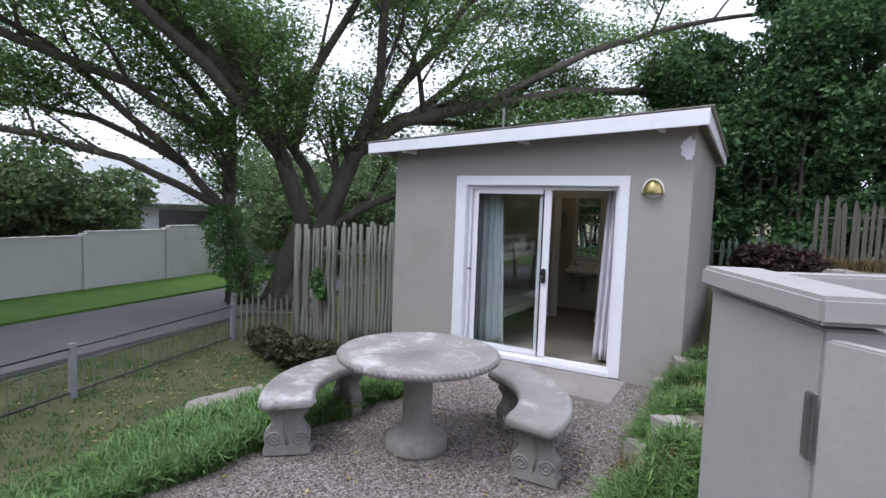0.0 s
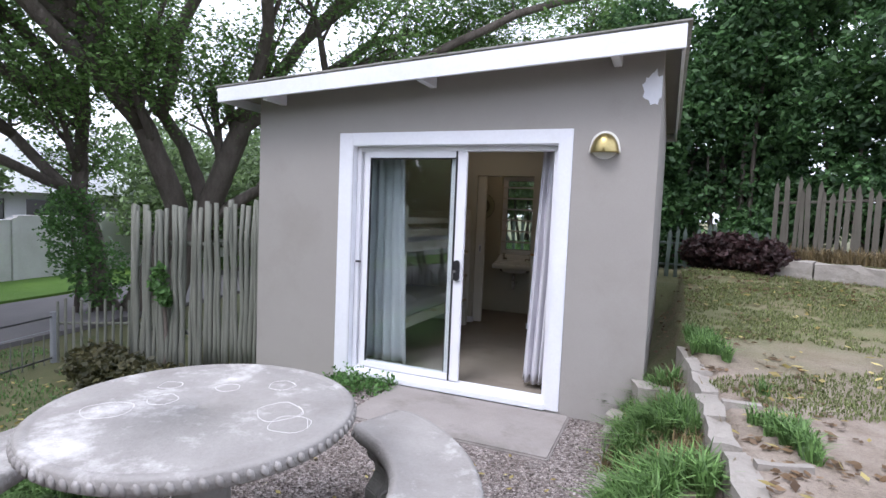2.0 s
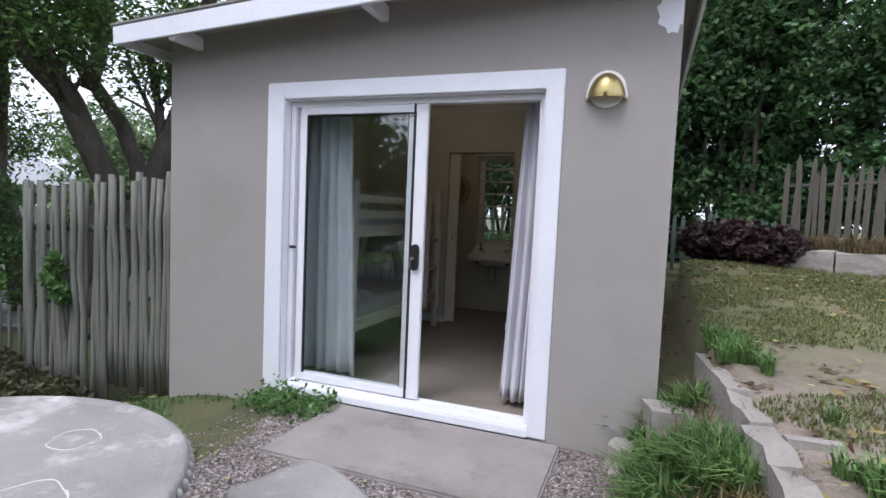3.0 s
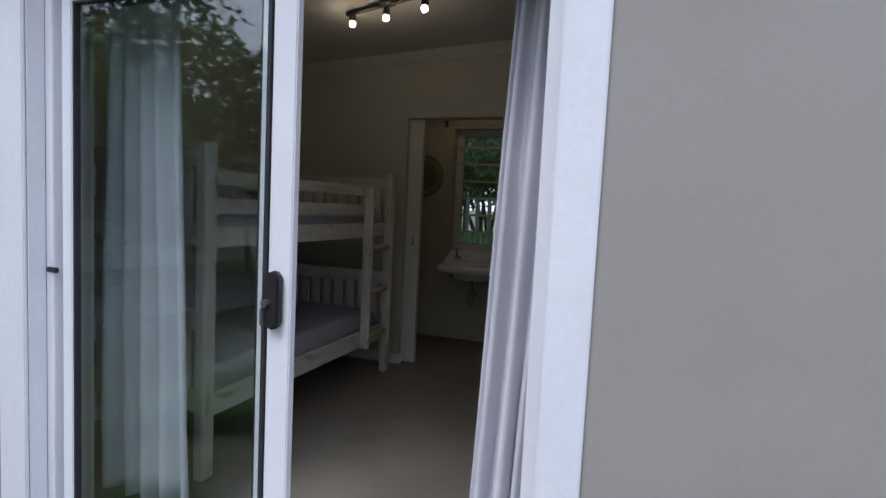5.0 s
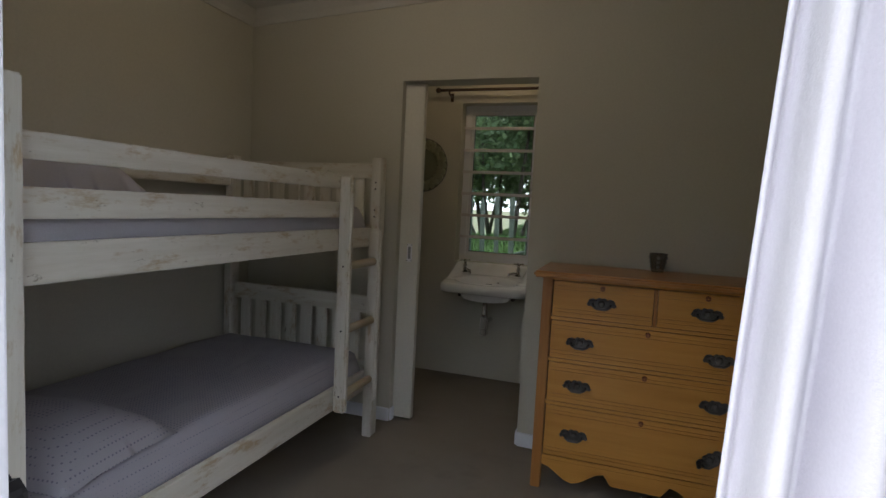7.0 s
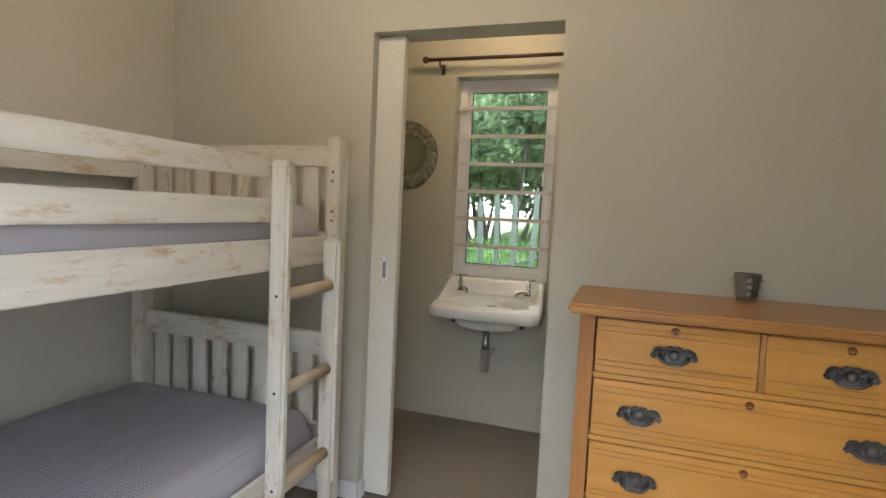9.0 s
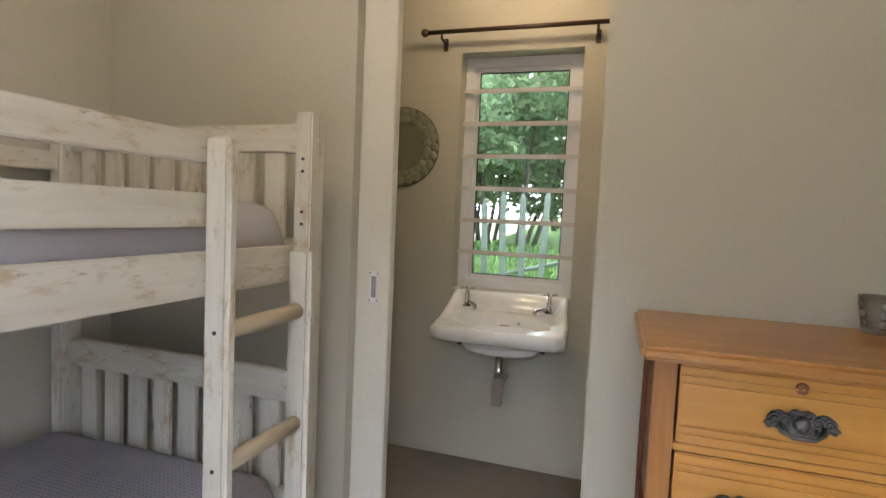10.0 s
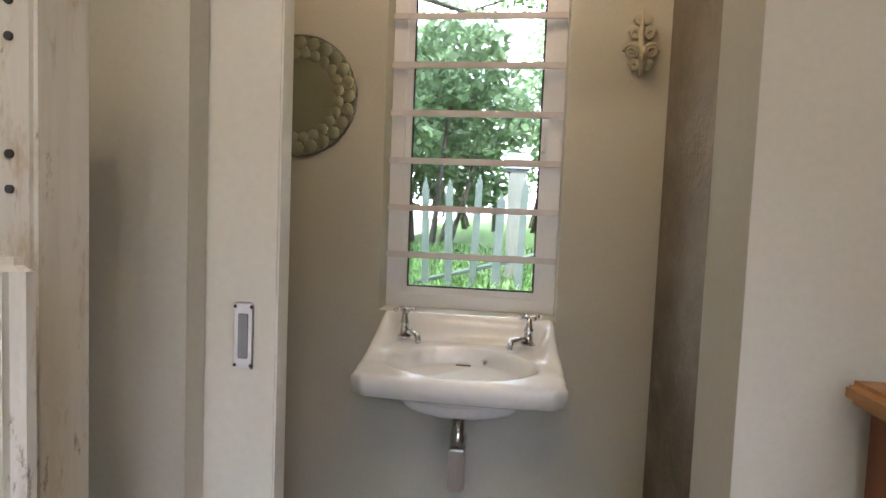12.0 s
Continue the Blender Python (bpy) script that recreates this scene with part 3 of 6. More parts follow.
# plaster filler patch near the roof corner
pts = [(-0.222 + 0.07 * math.cos(a) * (1 + 0.35 * noise.noise((3 * math.cos(a), 3 * math.sin(a), 1))), 2.47 + 0.115 * math.sin(a) * (1 + 0.45 * noise.noise((3 * math.cos(a), 3 * math.sin(a), 5)))) for a in [2 * math.pi * k / 28 for k in range(28)]]
pts = [(min(x, XR - 0.004), z) for x, z in pts]
structure("trim_patch", prism(pts, FY - 0.004, FY + 0.002), M_TRIM, "white filler patch on the plaster", "patch")

# white band round the sliding door
bm = box(-2.90, OX0, FY - 0.014, FY, -0.05, 2.19, 0.004)
box(OX1, -0.776, FY - 0.014, FY, -0.05, 2.19, 0.004, bm=bm)
box(OX0, OX1, FY - 0.014, FY, OT, 2.19, 0.004, bm=bm)
structure("trim_door_band", bm, M_TRIM, "white painted band round the sliding door", "trim")
bm = box(OX0, OX0 + 0.006, FY, 6.05, 0, OT)
box(OX1 - 0.006, OX1, FY, 6.05, 0, OT, bm=bm)
box(OX0, OX1, FY, 6.05, OT - 0.006, OT, bm=bm)
structure("trim_reveal", bm, M_TRIM, "white painted reveal of the door opening", "trim")
structure("trim_sill", box(OX0, OX1, FY - 0.02, 6.13, -0.06, 0.0, 0.008), M_TRIM, "white painted door sill", "sill")
structure("step_slab", box(-2.25, -0.68, 5.14, FY - 0.016, -0.3, -0.06, 0.012), M_SLAB, "worn concrete slab before the door", "slab")


def sliding_door():
    t = thing("door_1", "white aluminium sliding door, its leaf slid half open", "sliding door", (0, 0, 0), kind="structure")
    fr = box(OX0 + 0.006, OX0 + 0.046, 6.05, 6.13, 0, OT - 0.006, 0.003)
    box(OX1 - 0.046, OX1 - 0.006, 6.05, 6.13, 0, OT - 0.006, 0.003, bm=fr)
    box(OX0 + 0.046, OX1 - 0.046, 6.05, 6.13, OT - 0.046, OT - 0.006, 0.003, bm=fr)
    box(OX0 + 0.046, OX1 - 0.046, 6.05, 6.13, 0.0, 0.022, 0.003, bm=fr)
    box(OX0 + 0.046, OX1 - 0.046, 6.085, 6.089, 0.022, 0.034, bm=fr)
    part("frame", fr, M_ALU, t)

    def leaf(name, x0, x1, y0, y1, st, label):
        p = part(name, box(x0, x0 + st * 0.6, y0, y1, 0.03, 2.03, 0.004), M_ALU, t, label)
        part("stile", box(x1 - st, x1, y0, y1, 0.03, 2.03, 0.004), M_ALU, p)
        part("rail", box(x0 + st * 0.6, x1 - st, y0, y1, 1.975, 2.03, 0.003), M_ALU, p)
        part("rail", box(x0 + st * 0.6, x1 - st, y0, y1, 0.03, 0.085, 0.003), M_ALU, p)
        seal = box(x0 + st * 0.6, x0 + st * 0.6 + 0.008, y0 + 0.004, y1 - 0.004, 0.085, 1.975)
        box(x1 - st - 0.008, x1 - st, y0 + 0.004, y1 - 0.004, 0.085, 1.975, bm=seal)
        box(x0 + st * 0.6 + 0.008, x1 - st - 0.008, y0 + 0.004, y1 - 0.004, 1.967, 1.975, bm=seal)
        part("seal", seal, M_DARKSEAL, p)
        g = part("pane", box(x0 + st * 0.6, x1 - st, (y0 + y1) / 2 - 0.002, (y0 + y1) / 2 + 0.002, 0.08, 1.98), M_GLASS, p, "clear glass pane")
        g.visible_shadow = False
        return p
    front = leaf("sliding_leaf", -2.665, -1.668, 6.052, 6.084, 0.085, "sliding leaf with a black lock")
    leaf("fixed_leaf", -2.709, -1.775, 6.092, 6.126, 0.05, "fixed glass leaf")
    # black strip standing in for the shaded gap between the two stiles
    part("interlock", box(-1.768, -1.756, 6.045, 6.09, 0.03, 2.03), M_DARKSEAL, t)
    lock = part("lock", prism([(-1.745, 0.925), (-1.71, 0.915), (-1.692, 0.935), (-1.692, 1.08), (-1.712, 1.10), (-1.745, 1.085)], 6.022, 6.052, "y", bevel=0.006), M_BLACKPL, front, "black plastic lock and pull")
    part("lock_inner", prism([(-1.74, 0.955), (-1.71, 0.945), (-1.695, 0.965), (-1.695, 1.04), (-1.71, 1.055), (-1.74, 1.045)], 6.085, 6.118, "y", bevel=0.006), M_BLACKPL, front)
    k = tube([(-1.73, 6.022, 1.0), (-1.73, 6.004, 1.0)], 0.012, 10)
    part("key_barrel", k, M_STEEL, lock)
    part("key_tag", box(-1.748, -1.738, 6.008, 6.014, 0.93, 0.985, 0.002), M_STEEL, lock)
    part("catch", box(OX0 + 0.02, OX0 + 0.075, 6.04, 6.052, 1.005, 1.025, 0.003), M_BLACKPL, t, "small black catch")


sliding_door()


def wall_lamp():
    t = thing("wall_lamp", "brass half-dome bulkhead lamp on the plaster wall", "wall lamp", (-0.54, FY, 2.0))
    pl = lathe([(0.0, 0.0), (0.105, 0.0), (0.105, -0.012), (0.0, -0.012)], (0, -0.001, 0.06), 32, axis="y")
    part("back_plate", pl, M_MILK, t)
    bm = bmesh.new()
    n, m = 28, 10
    rows = []
    for j in range(m + 1):
        b = math.pi / 2 * j / m
        rows.append([bm.verts.new((0.105 * math.cos(math.pi * i / n) * math.cos(b), -0.012 - 0.085 * math.sin(b), 0.0 + 0.15 * math.sin(math.pi * i / n) * math.cos(b) ** 0.8)) for i in range(n + 1)])
    for a, b in zip(rows, rows[1:]):
        for i in range(n):
            bm.faces.new((a[i], a[i + 1], b[i + 1], b[i]))
    bmesh.ops.remove_doubles(bm, verts=bm.verts, dist=1e-4)
    ob = part("hood", bm, M_BRASS, t, "tarnished brass hood", True)
    sol = ob.modifiers.new("thickness", "SOLIDIFY")
    sol.thickness = 0.004
    part("rim", tube([(0.108 * math.cos(math.pi * i / 20), -0.006, 0.155 * math.sin(math.pi * i / 20)) for i in range(21)], 0.009, 8), M_MILK, t, "white rim", True)


wall_lamp()

# ---------------------------------------------------------------- garden furniture
TX, TY, GZ = -1.75, 3.33, -0.08


def garden_table():
    t = thing("garden_table", "round weathered concrete table with a carved rim", "table", (TX, TY, GZ))
    part("tabletop", lathe([(0.0, 0.70), (0.55, 0.70), (0.595, 0.703), (0.605, 0.71), (0.605, 0.755), (0.595, 0.763), (0.57, 0.764), (0.562, 0.758), (0.555, 0.76), (0.03, 0.76), (0.028, 0.73), (0.0, 0.73)], n=96), M_STONE, t, "grey tabletop with pale scuffs", True)
    bead = bmesh.new()
    n = 84
    for i in range(n):
        a = 2 * math.pi * i / n
        own = bmesh.new()
        bmesh.ops.create_icosphere(own, subdivisions=1, radius=1)
        bmesh.ops.transform(own, verts=own.verts, matrix=Matrix.Translation((0.607 * math.cos(a), 0.607 * math.sin(a), 0.732)) @ Matrix.Rotation(a, 4, "Z") @ Matrix.Rotation(0.35, 4, "X") @ Matrix.Diagonal((0.012, 0.0145, 0.024, 1)))
        join(bead, own)
    tagged(part("carved_rim", bead, M_STONE, t, "egg-shaped beads round the rim", True), kind="stuff")
    for cx, cy, r, n in ((0.30, 0.10, 0.09, 20), (-0.2, -0.02, 0.06, 14), (-0.32, 0.12, 0.05, 12), (-0.08, 0.22, 0.05, 9), (0.42, 0.02, 0.08, 6), (-0.28, -0.2, 0.09, 9), (0.1, 0.36, 0.06, 7)):
        n *= 4
        pts = [(cx + r * (1 + 0.4 * noise.noise((k * 5 / n, n, 1))) * math.cos(7.5 * k / n), cy + r * (1 + 0.4 * noise.noise((k * 5 / n, n, 7))) * math.sin(7.5 * k / n), 0.7592) for k in range(n + 1)]
        part("chalk_mark", tube(pts, 0.0022, 4), M_CHALK, t, "pale chalk scribble")
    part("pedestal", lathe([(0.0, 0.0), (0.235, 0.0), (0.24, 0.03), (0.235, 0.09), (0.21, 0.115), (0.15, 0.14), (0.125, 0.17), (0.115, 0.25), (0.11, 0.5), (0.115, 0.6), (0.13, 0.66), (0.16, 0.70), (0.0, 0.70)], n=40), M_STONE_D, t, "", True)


garden_table()


def scroll_leg(bm, relief):
    """A flat carved leg, wide along x and thin along y."""
    half = [(0.165, 0.0), (0.17, 0.05), (0.15, 0.075), (0.165, 0.12), (0.16, 0.17), (0.125, 0.21), (0.105, 0.25), (0.115, 0.29), (0.15, 0.32), (0.16, 0.36), (0.14, 0.385)]
    poly = half + [(-x, z) for x, z in reversed(half)]
    prism(poly, -0.055, 0.055, "y", bm=bm, bevel=0.006)
    for side in (-1, 1):
        for sx in (-1, 1):
            for cx, cz, r, turns in ((0.09, 0.125, 0.055, 2.0), (0.085, 0.315, 0.04, 1.7)):
                pts = []
                for k in range(26):
                    f = k / 25
                    a = turns * 2 * math.pi * f
                    pts.append((sx * (cx + r * (1 - 0.85 * f) * math.cos(a)), side * 0.055, cz + r * (1 - 0.85 * f) * math.sin(a)))
                tube(pts, 0.009, 5, relief)
        tube([(0, side * 0.055, 0.08), (0.015, side * 0.055, 0.2), (0, side * 0.055, 0.34)], [0.008, 0.018, 0.008], 5, relief)


def bench(a0, a1, legs, label):
    t = thing("garden_bench", label, "bench", (TX, TY, GZ), "benches round the table")
    n = 36
    prof = [(0.775, 0.39), (0.765, 0.40), (0.76, 0.425), (0.765, 0.455), (0.78, 0.47), (0.80, 0.473), (0.805, 0.468), (1.11, 0.468), (1.115, 0.473), (1.135, 0.47), (1.15, 0.455), (1.155, 0.425), (1.15, 0.40), (1.14, 0.39)]
    bm = bmesh.new()
    rows = []
    for k in range(n + 1):
        a = radians(a0 + (a1 - a0) * k / n)
        e = min(k, n - k)
        squeeze = [0.05, 0.022, 0.008][e] if e < 3 else 0.0
        rows.append([bm.verts.new(((r + (0.955 - r) * squeeze * 3) * math.cos(a), (r + (0.955 - r) * squeeze * 3) * math.sin(a), z + (0.43 - z) * squeeze * 4)) for r, z in prof])
    m = len(prof)
    for a, b in zip(rows, rows[1:]):
        for i in range(m):
            bm.faces.new((a[i], a[(i + 1) % m], b[(i + 1) % m], b[i]))
    bm.faces.new(rows[0])
    bm.faces.new(rows[-1])
    part("seat", bm, M_STONE, t, "curved seat slab", True)
    bead = bmesh.new()
    for k in range(int(abs(a1 - a0) / 3.0) + 1):
        for r in (0.766, 1.152):
            a = radians(min(a0, a1) + 1.5 + 3.0 * k)
            if a > radians(max(a0, a1) - 1):
                continue
            own = bmesh.new()
            bmesh.ops.create_icosphere(own, subdivisions=1, radius=1)
            bmesh.ops.transform(own, verts=own.verts, matrix=Matrix.Translation((r * math.cos(a), r * math.sin(a), 0.43)) @ Matrix.Rotation(a, 4, "Z") @ Matrix.Rotation(0.4, 4, "X") @ Matrix.Diagonal((0.007, 0.011, 0.02, 1)))
            join(bead, own)
    tagged(part("carved_edge", bead, M_STONE, t, "", True), kind="stuff")
    for la in legs:
        a = radians(la)
        bm, rel = bmesh.new(), bmesh.new()
        scroll_leg(bm, rel)
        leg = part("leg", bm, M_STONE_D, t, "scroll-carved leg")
        leg.matrix_local = Matrix.Translation((0.955 * math.cos(a), 0.955 * math.sin(a), 0.006)) @ Matrix.Rotation(a, 4, "Z")
        part("carving", rel, M_STONE, leg, "raised scrolls", True)


bench(150, 231, (220, 163), "curved concrete bench on scroll legs beside the grass")
bench(-10, 72, (1, 60), "curved concrete bench on scroll legs near the door")

# ---------------------------------------------------------------- pale store wall with coping and steel gate


def store():
    t = thing("store_wall", "pale grey rendered bin store with a coping and a hinged gate", "garden store", (0, 0, 0))
    c0 = Vector((0.285, 1.425))
    d1 = Vector((0.403, -0.915)).normalized()
    d2 = Vector((0.838, 0.546)).normalized()

    def arm(d, length, wide, over, z0, z1, bevel, bm=None):
        nrm = Vector((-d.y, d.x))
        p = [c0 - d * over - nrm * over, c0 + d * (length + over) - nrm * over, c0 + d * (length + over) + nrm * (wide + over), c0 - d * over + nrm * (wide + over)]
        return prism([(v.x, v.y) for v in p], z0, z1, "z", bm=bm, bevel=bevel)
    part("front_wall", arm(d1, 0.47, 0.10, 0, -0.2, 1.57, 0.004), M_PIER, t)
    part("coping", arm(d1, 0.47, 0.10, 0.022, 1.578, 1.628, 0.008), M_PIER, t, "overhanging coping slab")
    part("side_wall", arm(d2, 1.6, -0.10, 0, -0.2, 1.565, 0.004), M_PIER, t)
    part("side_coping", arm(d2, 1.6, -0.10, 0.018, 1.565, 1.622, 0.006), M_PIER, t)
    n1 = Vector((-d1.y, d1.x))
    g0, g1 = c0 + d1 * 0.478 - n1 * 0.004, c0 + d1 * 0.478 + Vector((0.75, -0.66)) * 0.9
    gate = part("gate", prism([(v.x, v.y) for v in (g0, g1, g1 + n1 * 0.03, g0 + n1 * 0.03)], 0.1, 1.555, "z", bevel=0.004), M_PIER, t, "grey painted gate leaf")
    h0 = c0 + d1 * 0.455 - n1 * 0.004
    part("hinge", prism([(v.x, v.y) for v in (h0, h0 + d1 * 0.022, h0 + d1 * 0.022 - n1 * 0.012, h0 - n1 * 0.012)], 1.345, 1.46, "z", bevel=0.003), M_STEEL, gate, "bare steel hinge")


store()

# ---------------------------------------------------------------- bunk bed
BX0, BX1, BY0, BY1 = -3.515, -2.52, 6.56, 8.53


def bunk_bed():
    t = thing("bunk_bed", "distressed white wooden bunk bed with a ladder", "bunk bed", (0, 0, 0))
    for x in (BX0, BX1 - 0.025):
        for y in (BY0, BY1 - 0.083):
            p = part("post", box(x, x + 0.054, y, y + 0.075, 0, 1.555, 0.005), M_BUNK_Z, t)
            if x > -3 and y > 8:
                for z in (1.41, 1.375, 1.26, 1.225):
                    part("bolt", lathe([(0.0, 0), (0.0045, 0), (0.0045, 0.003), (0.0, 0.003)], (BX1 + 0.003, y - 0.003, z + 0.012), 10, axis="y"), M_DARKSTEEL, p)
    for y in (BY0 + 0.022, BY1 - 0.052):
        for z0, z1, zs in ((1.443, 1.525, 1.19), (0.695, 0.79, 0.42)):
            hb = part("headboard", box(BX0 + 0.055, BX1 - 0.026, y, y + 0.03, z0, z1, 0.004), M_BUNK_X, t, "slatted end panel")
            part("end_rail", box(BX0 + 0.055, BX1 - 0.026, y, y + 0.03, zs - 0.11, zs, 0.004), M_BUNK_X, t)
            for k in range(8):
                x = BX0 + 0.10 + k * 0.106
                part("slat", box(x, x + 0.070, y + 0.006, y + 0.024, zs, z0, 0.002), M_BUNK_Z, hb)
    for x in (BX0 + 0.01, BX1 - 0.035):
        part("side_rail", box(x, x + 0.028, BY0 + 0.075, BY1 - 0.075, 1.075, 1.176, 0.004), M_BUNK_Y, t)
        part("side_rail", box(x, x + 0.028, BY0 + 0.075, BY1 - 0.075, 0.272, 0.385, 0.004), M_BUNK_Y, t)
    for y1, x in ((BY1 - 0.075, BX0 + 0.01), (8.10, BX1 - 0.033)):
        part("guard_rail", box(x, x + 0.026, BY0 + 0.075, y1, 1.232, 1.308, 0.004), M_BUNK_Y, t)
        part("top_rail", box(x, x + 0.026, BY0 + 0.075, y1, 1.372, 1.438, 0.004), M_BUNK_Y, t)
    lad = part("ladder_post", box(-2.519, -2.452, 8.066, 8.103, 0.275, 1.435, 0.01, seg=3), M_BUNK_Z, t, "ladder upright")
    part("ladder_stile", box(-2.514, -2.443, 8.378, 8.412, 0.235, 1.175, 0.012, seg=3), M_BUNK_Z, t, "shorter ladder upright")
    for z in (1.0, 0.685, 0.36):
        part("rung", tube([(-2.481, 8.09, z), (-2.479, 8.395, z)], 0.021, 12), M_BAREWOOD, t, "bare wood rung", True)
        part("peg", lathe([(0, 0), (0.005, 0), (0.005, 0.003), (0, 0.003)], (-2.484, 8.064, z), 8, axis="y"), M_DARKSTEEL, lad)
    part("slat_base", box(BX0 + 0.04, BX1 - 0.04, BY0 + 0.08, BY1 - 0.08, 1.085, 1.105), M_BAREWOOD, t)
    part("slat_base", box(BX0 + 0.04, BX1 - 0.04, BY0 + 0.08, BY1 - 0.08, 0.30, 0.32), M_BAREWOOD, t)


bunk_bed()


def mattress(z0, z1, mat, label):
    """A soft mattress in its fitted sheet, with slight creases."""
    bm = bmesh.new()
    nx, ny = 30, 56
    x0, x1, y0, y1 = BX0 + 0.045, BX1 - 0.04, BY0 + 0.082, BY1 - 0.085

    def ht(u, v):
        e = min(u, 1 - u) * (x1 - x0)
        f = min(v, 1 - v) * (y1 - y0)
        r = 0.07
        drop = sum((r - math.sqrt(max(0, r * r - (r - min(r, q)) ** 2))) for q in (e, f))
        crease = 0.006 * noise.noise((u * 4, v * 9, z0)) + 0.004 * noise.noise((u * 14 + v * 5, v * 6, 2))
        return z1 - min(drop, (z1 - z0) * 0.9) + crease
    g = [[bm.verts.new((x0 + (x1 - x0) * i / nx, y0 + (y1 - y0) * j / ny, ht(i / nx, j / ny))) for i in range(nx + 1)] for j in range(ny + 1)]
    for j in range(ny):
        for i in range(nx):
            bm.faces.new((g[j][i], g[j][i + 1], g[j + 1][i + 1], g[j + 1][i]))
    edge = g[0][:] + [r[-1] for r in g[1:]] + g[-1][-2::-1] + [r[0] for r in g[-2:0:-1]]
    low = [bm.verts.new((v.co.x, v.co.y, z0)) for v in edge]
    for i in range(len(edge)):
        k = (i + 1) % len(edge)
        bm.faces.new((edge[i], low[i], low[k], edge[k]))
    bm.faces.new(low)
    ob = tagged(part("mattress", bm, mat, None, "", True), label, "mattress")
    zp = z0 + 0.03
    ring = [(x0 - 0.001, y0 - 0.001, zp), (x1 + 0.001, y0 - 0.001, zp), (x1 + 0.001, y1 + 0.001, zp), (x0 - 0.001, y1 + 0.001, zp), (x0 - 0.001, y0 - 0.001, zp)]
    part("piping", tube(ring, 0.005, 6), mat, ob, "", True)


mattress(0.322, 0.50, M_DOTS, "lower bunk mattress in a grey-lilac dotted sheet")
mattress(1.107, 1.295, M_SHEET, "upper bunk mattress in a pale grey sheet")


def pillow(x, y, z, lx, ly, h, rz, mat, label):
    bm = bmesh.new()
    n = 22

    def top(u, v):
        e = (1 - abs(u) ** 2.6) * (1 - abs(v) ** 2.6)
        return h * max(0, e) ** 0.55 + 0.006 * noise.noise((u * 3, v * 3, x))
    for s in (1, 0.25):
        g = [[bm.verts.new((lx / 2 * u * (1 - 0.05 * (1 - v * v)), ly / 2 * v * (1 - 0.05 * (1 - u * u)), (top(u, v) if s == 1 else -0.0) + (0 if s == 1 else 0))) for u in np.linspace(-1, 1, n + 1)] for v in np.linspace(-1, 1, n + 1)]
        for j in range(n):
            for i in range(n):
                bm.faces.new((g[j][i], g[j][i + 1], g[j + 1][i + 1], g[j + 1][i]))
    bmesh.ops.remove_doubles(bm, verts=bm.verts, dist=1e-4)
    ob = tagged(part("pillow", bm, mat, None, "", True), label, "pillow")
    ob.matrix_world = pose(x, y, z, 0, 0, rz)


pillow(-2.90, 6.93, 0.502, 0.66, 0.44, 0.13, 8, M_DOTS, "dotted pale pillow on the lower bunk")
pillow(-3.04, 6.95, 1.29, 0.66, 0.46, 0.19, 2, M_SHEET, "plain grey pillow on the upper bunk")

# ---------------------------------------------------------------- chest of drawers
CX0, CX1, CFY = -1.565, -0.622, 8.305


def bat_handle(parent, x, z, tilt=0):
    half = [(0.0, 0.022), (0.012, 0.026), (0.022, 0.016), (0.034, 0.022), (0.048, 0.018), (0.056, 0.006), (0.05, -0.008), (0.036, -0.012), (0.026, -0.022), (0.012, -0.02), (0.0, -0.026)]
    poly = half + [(-a, b) for a, b in reversed(half[1:-1])]
    h = part("handle", prism(poly, -0.006, 0, "y", bevel=0.0015), M_IRON, parent, "dark pewter bat-wing plate")
    h.matrix_local = pose(x, CFY - 0.012, z, 0, tilt, 0) @ Matrix.Diagonal((1.06, 1.0, 1.15, 1))
    scroll = bmesh.new()
    for sx in (-1, 1):
        for cx, cz, r in ((0.043, 0.006, 0.011), (0.026, 0.006, 0.010), (0.030, -0.010, 0.009), (0.012, 0.016, 0.008), (0.052, -0.004, 0.007)):
            tube([(sx * (cx + r * (1 - 0.8 * k / 14) * math.cos(10 * k / 14)), -0.008, cz + r * (1 - 0.8 * k / 14) * math.sin(10 * k / 14)) for k in range(15)], 0.0026, 5, scroll)
    tagged(part("scrollwork", scroll, M_IRON, h, "raised leaf scrolls", True), kind="stuff")
    part("bail", tube([(-0.036, -0.007, 0.0), (-0.034, -0.02, -0.008), (-0.018, -0.026, -0.017), (0.018, -0.026, -0.017), (0.034, -0.02, -0.008), (0.036, -0.007, 0.0)], 0.004, 6), M_IRON, h, "", True)
    dome = lathe([(0.014, 0), (0.013, -0.006), (0.007, -0.011), (0, -0.012)], (0, -0.006, 0.002), 14, axis="y")
    part("boss", dome, M_IRON, h, "", True)


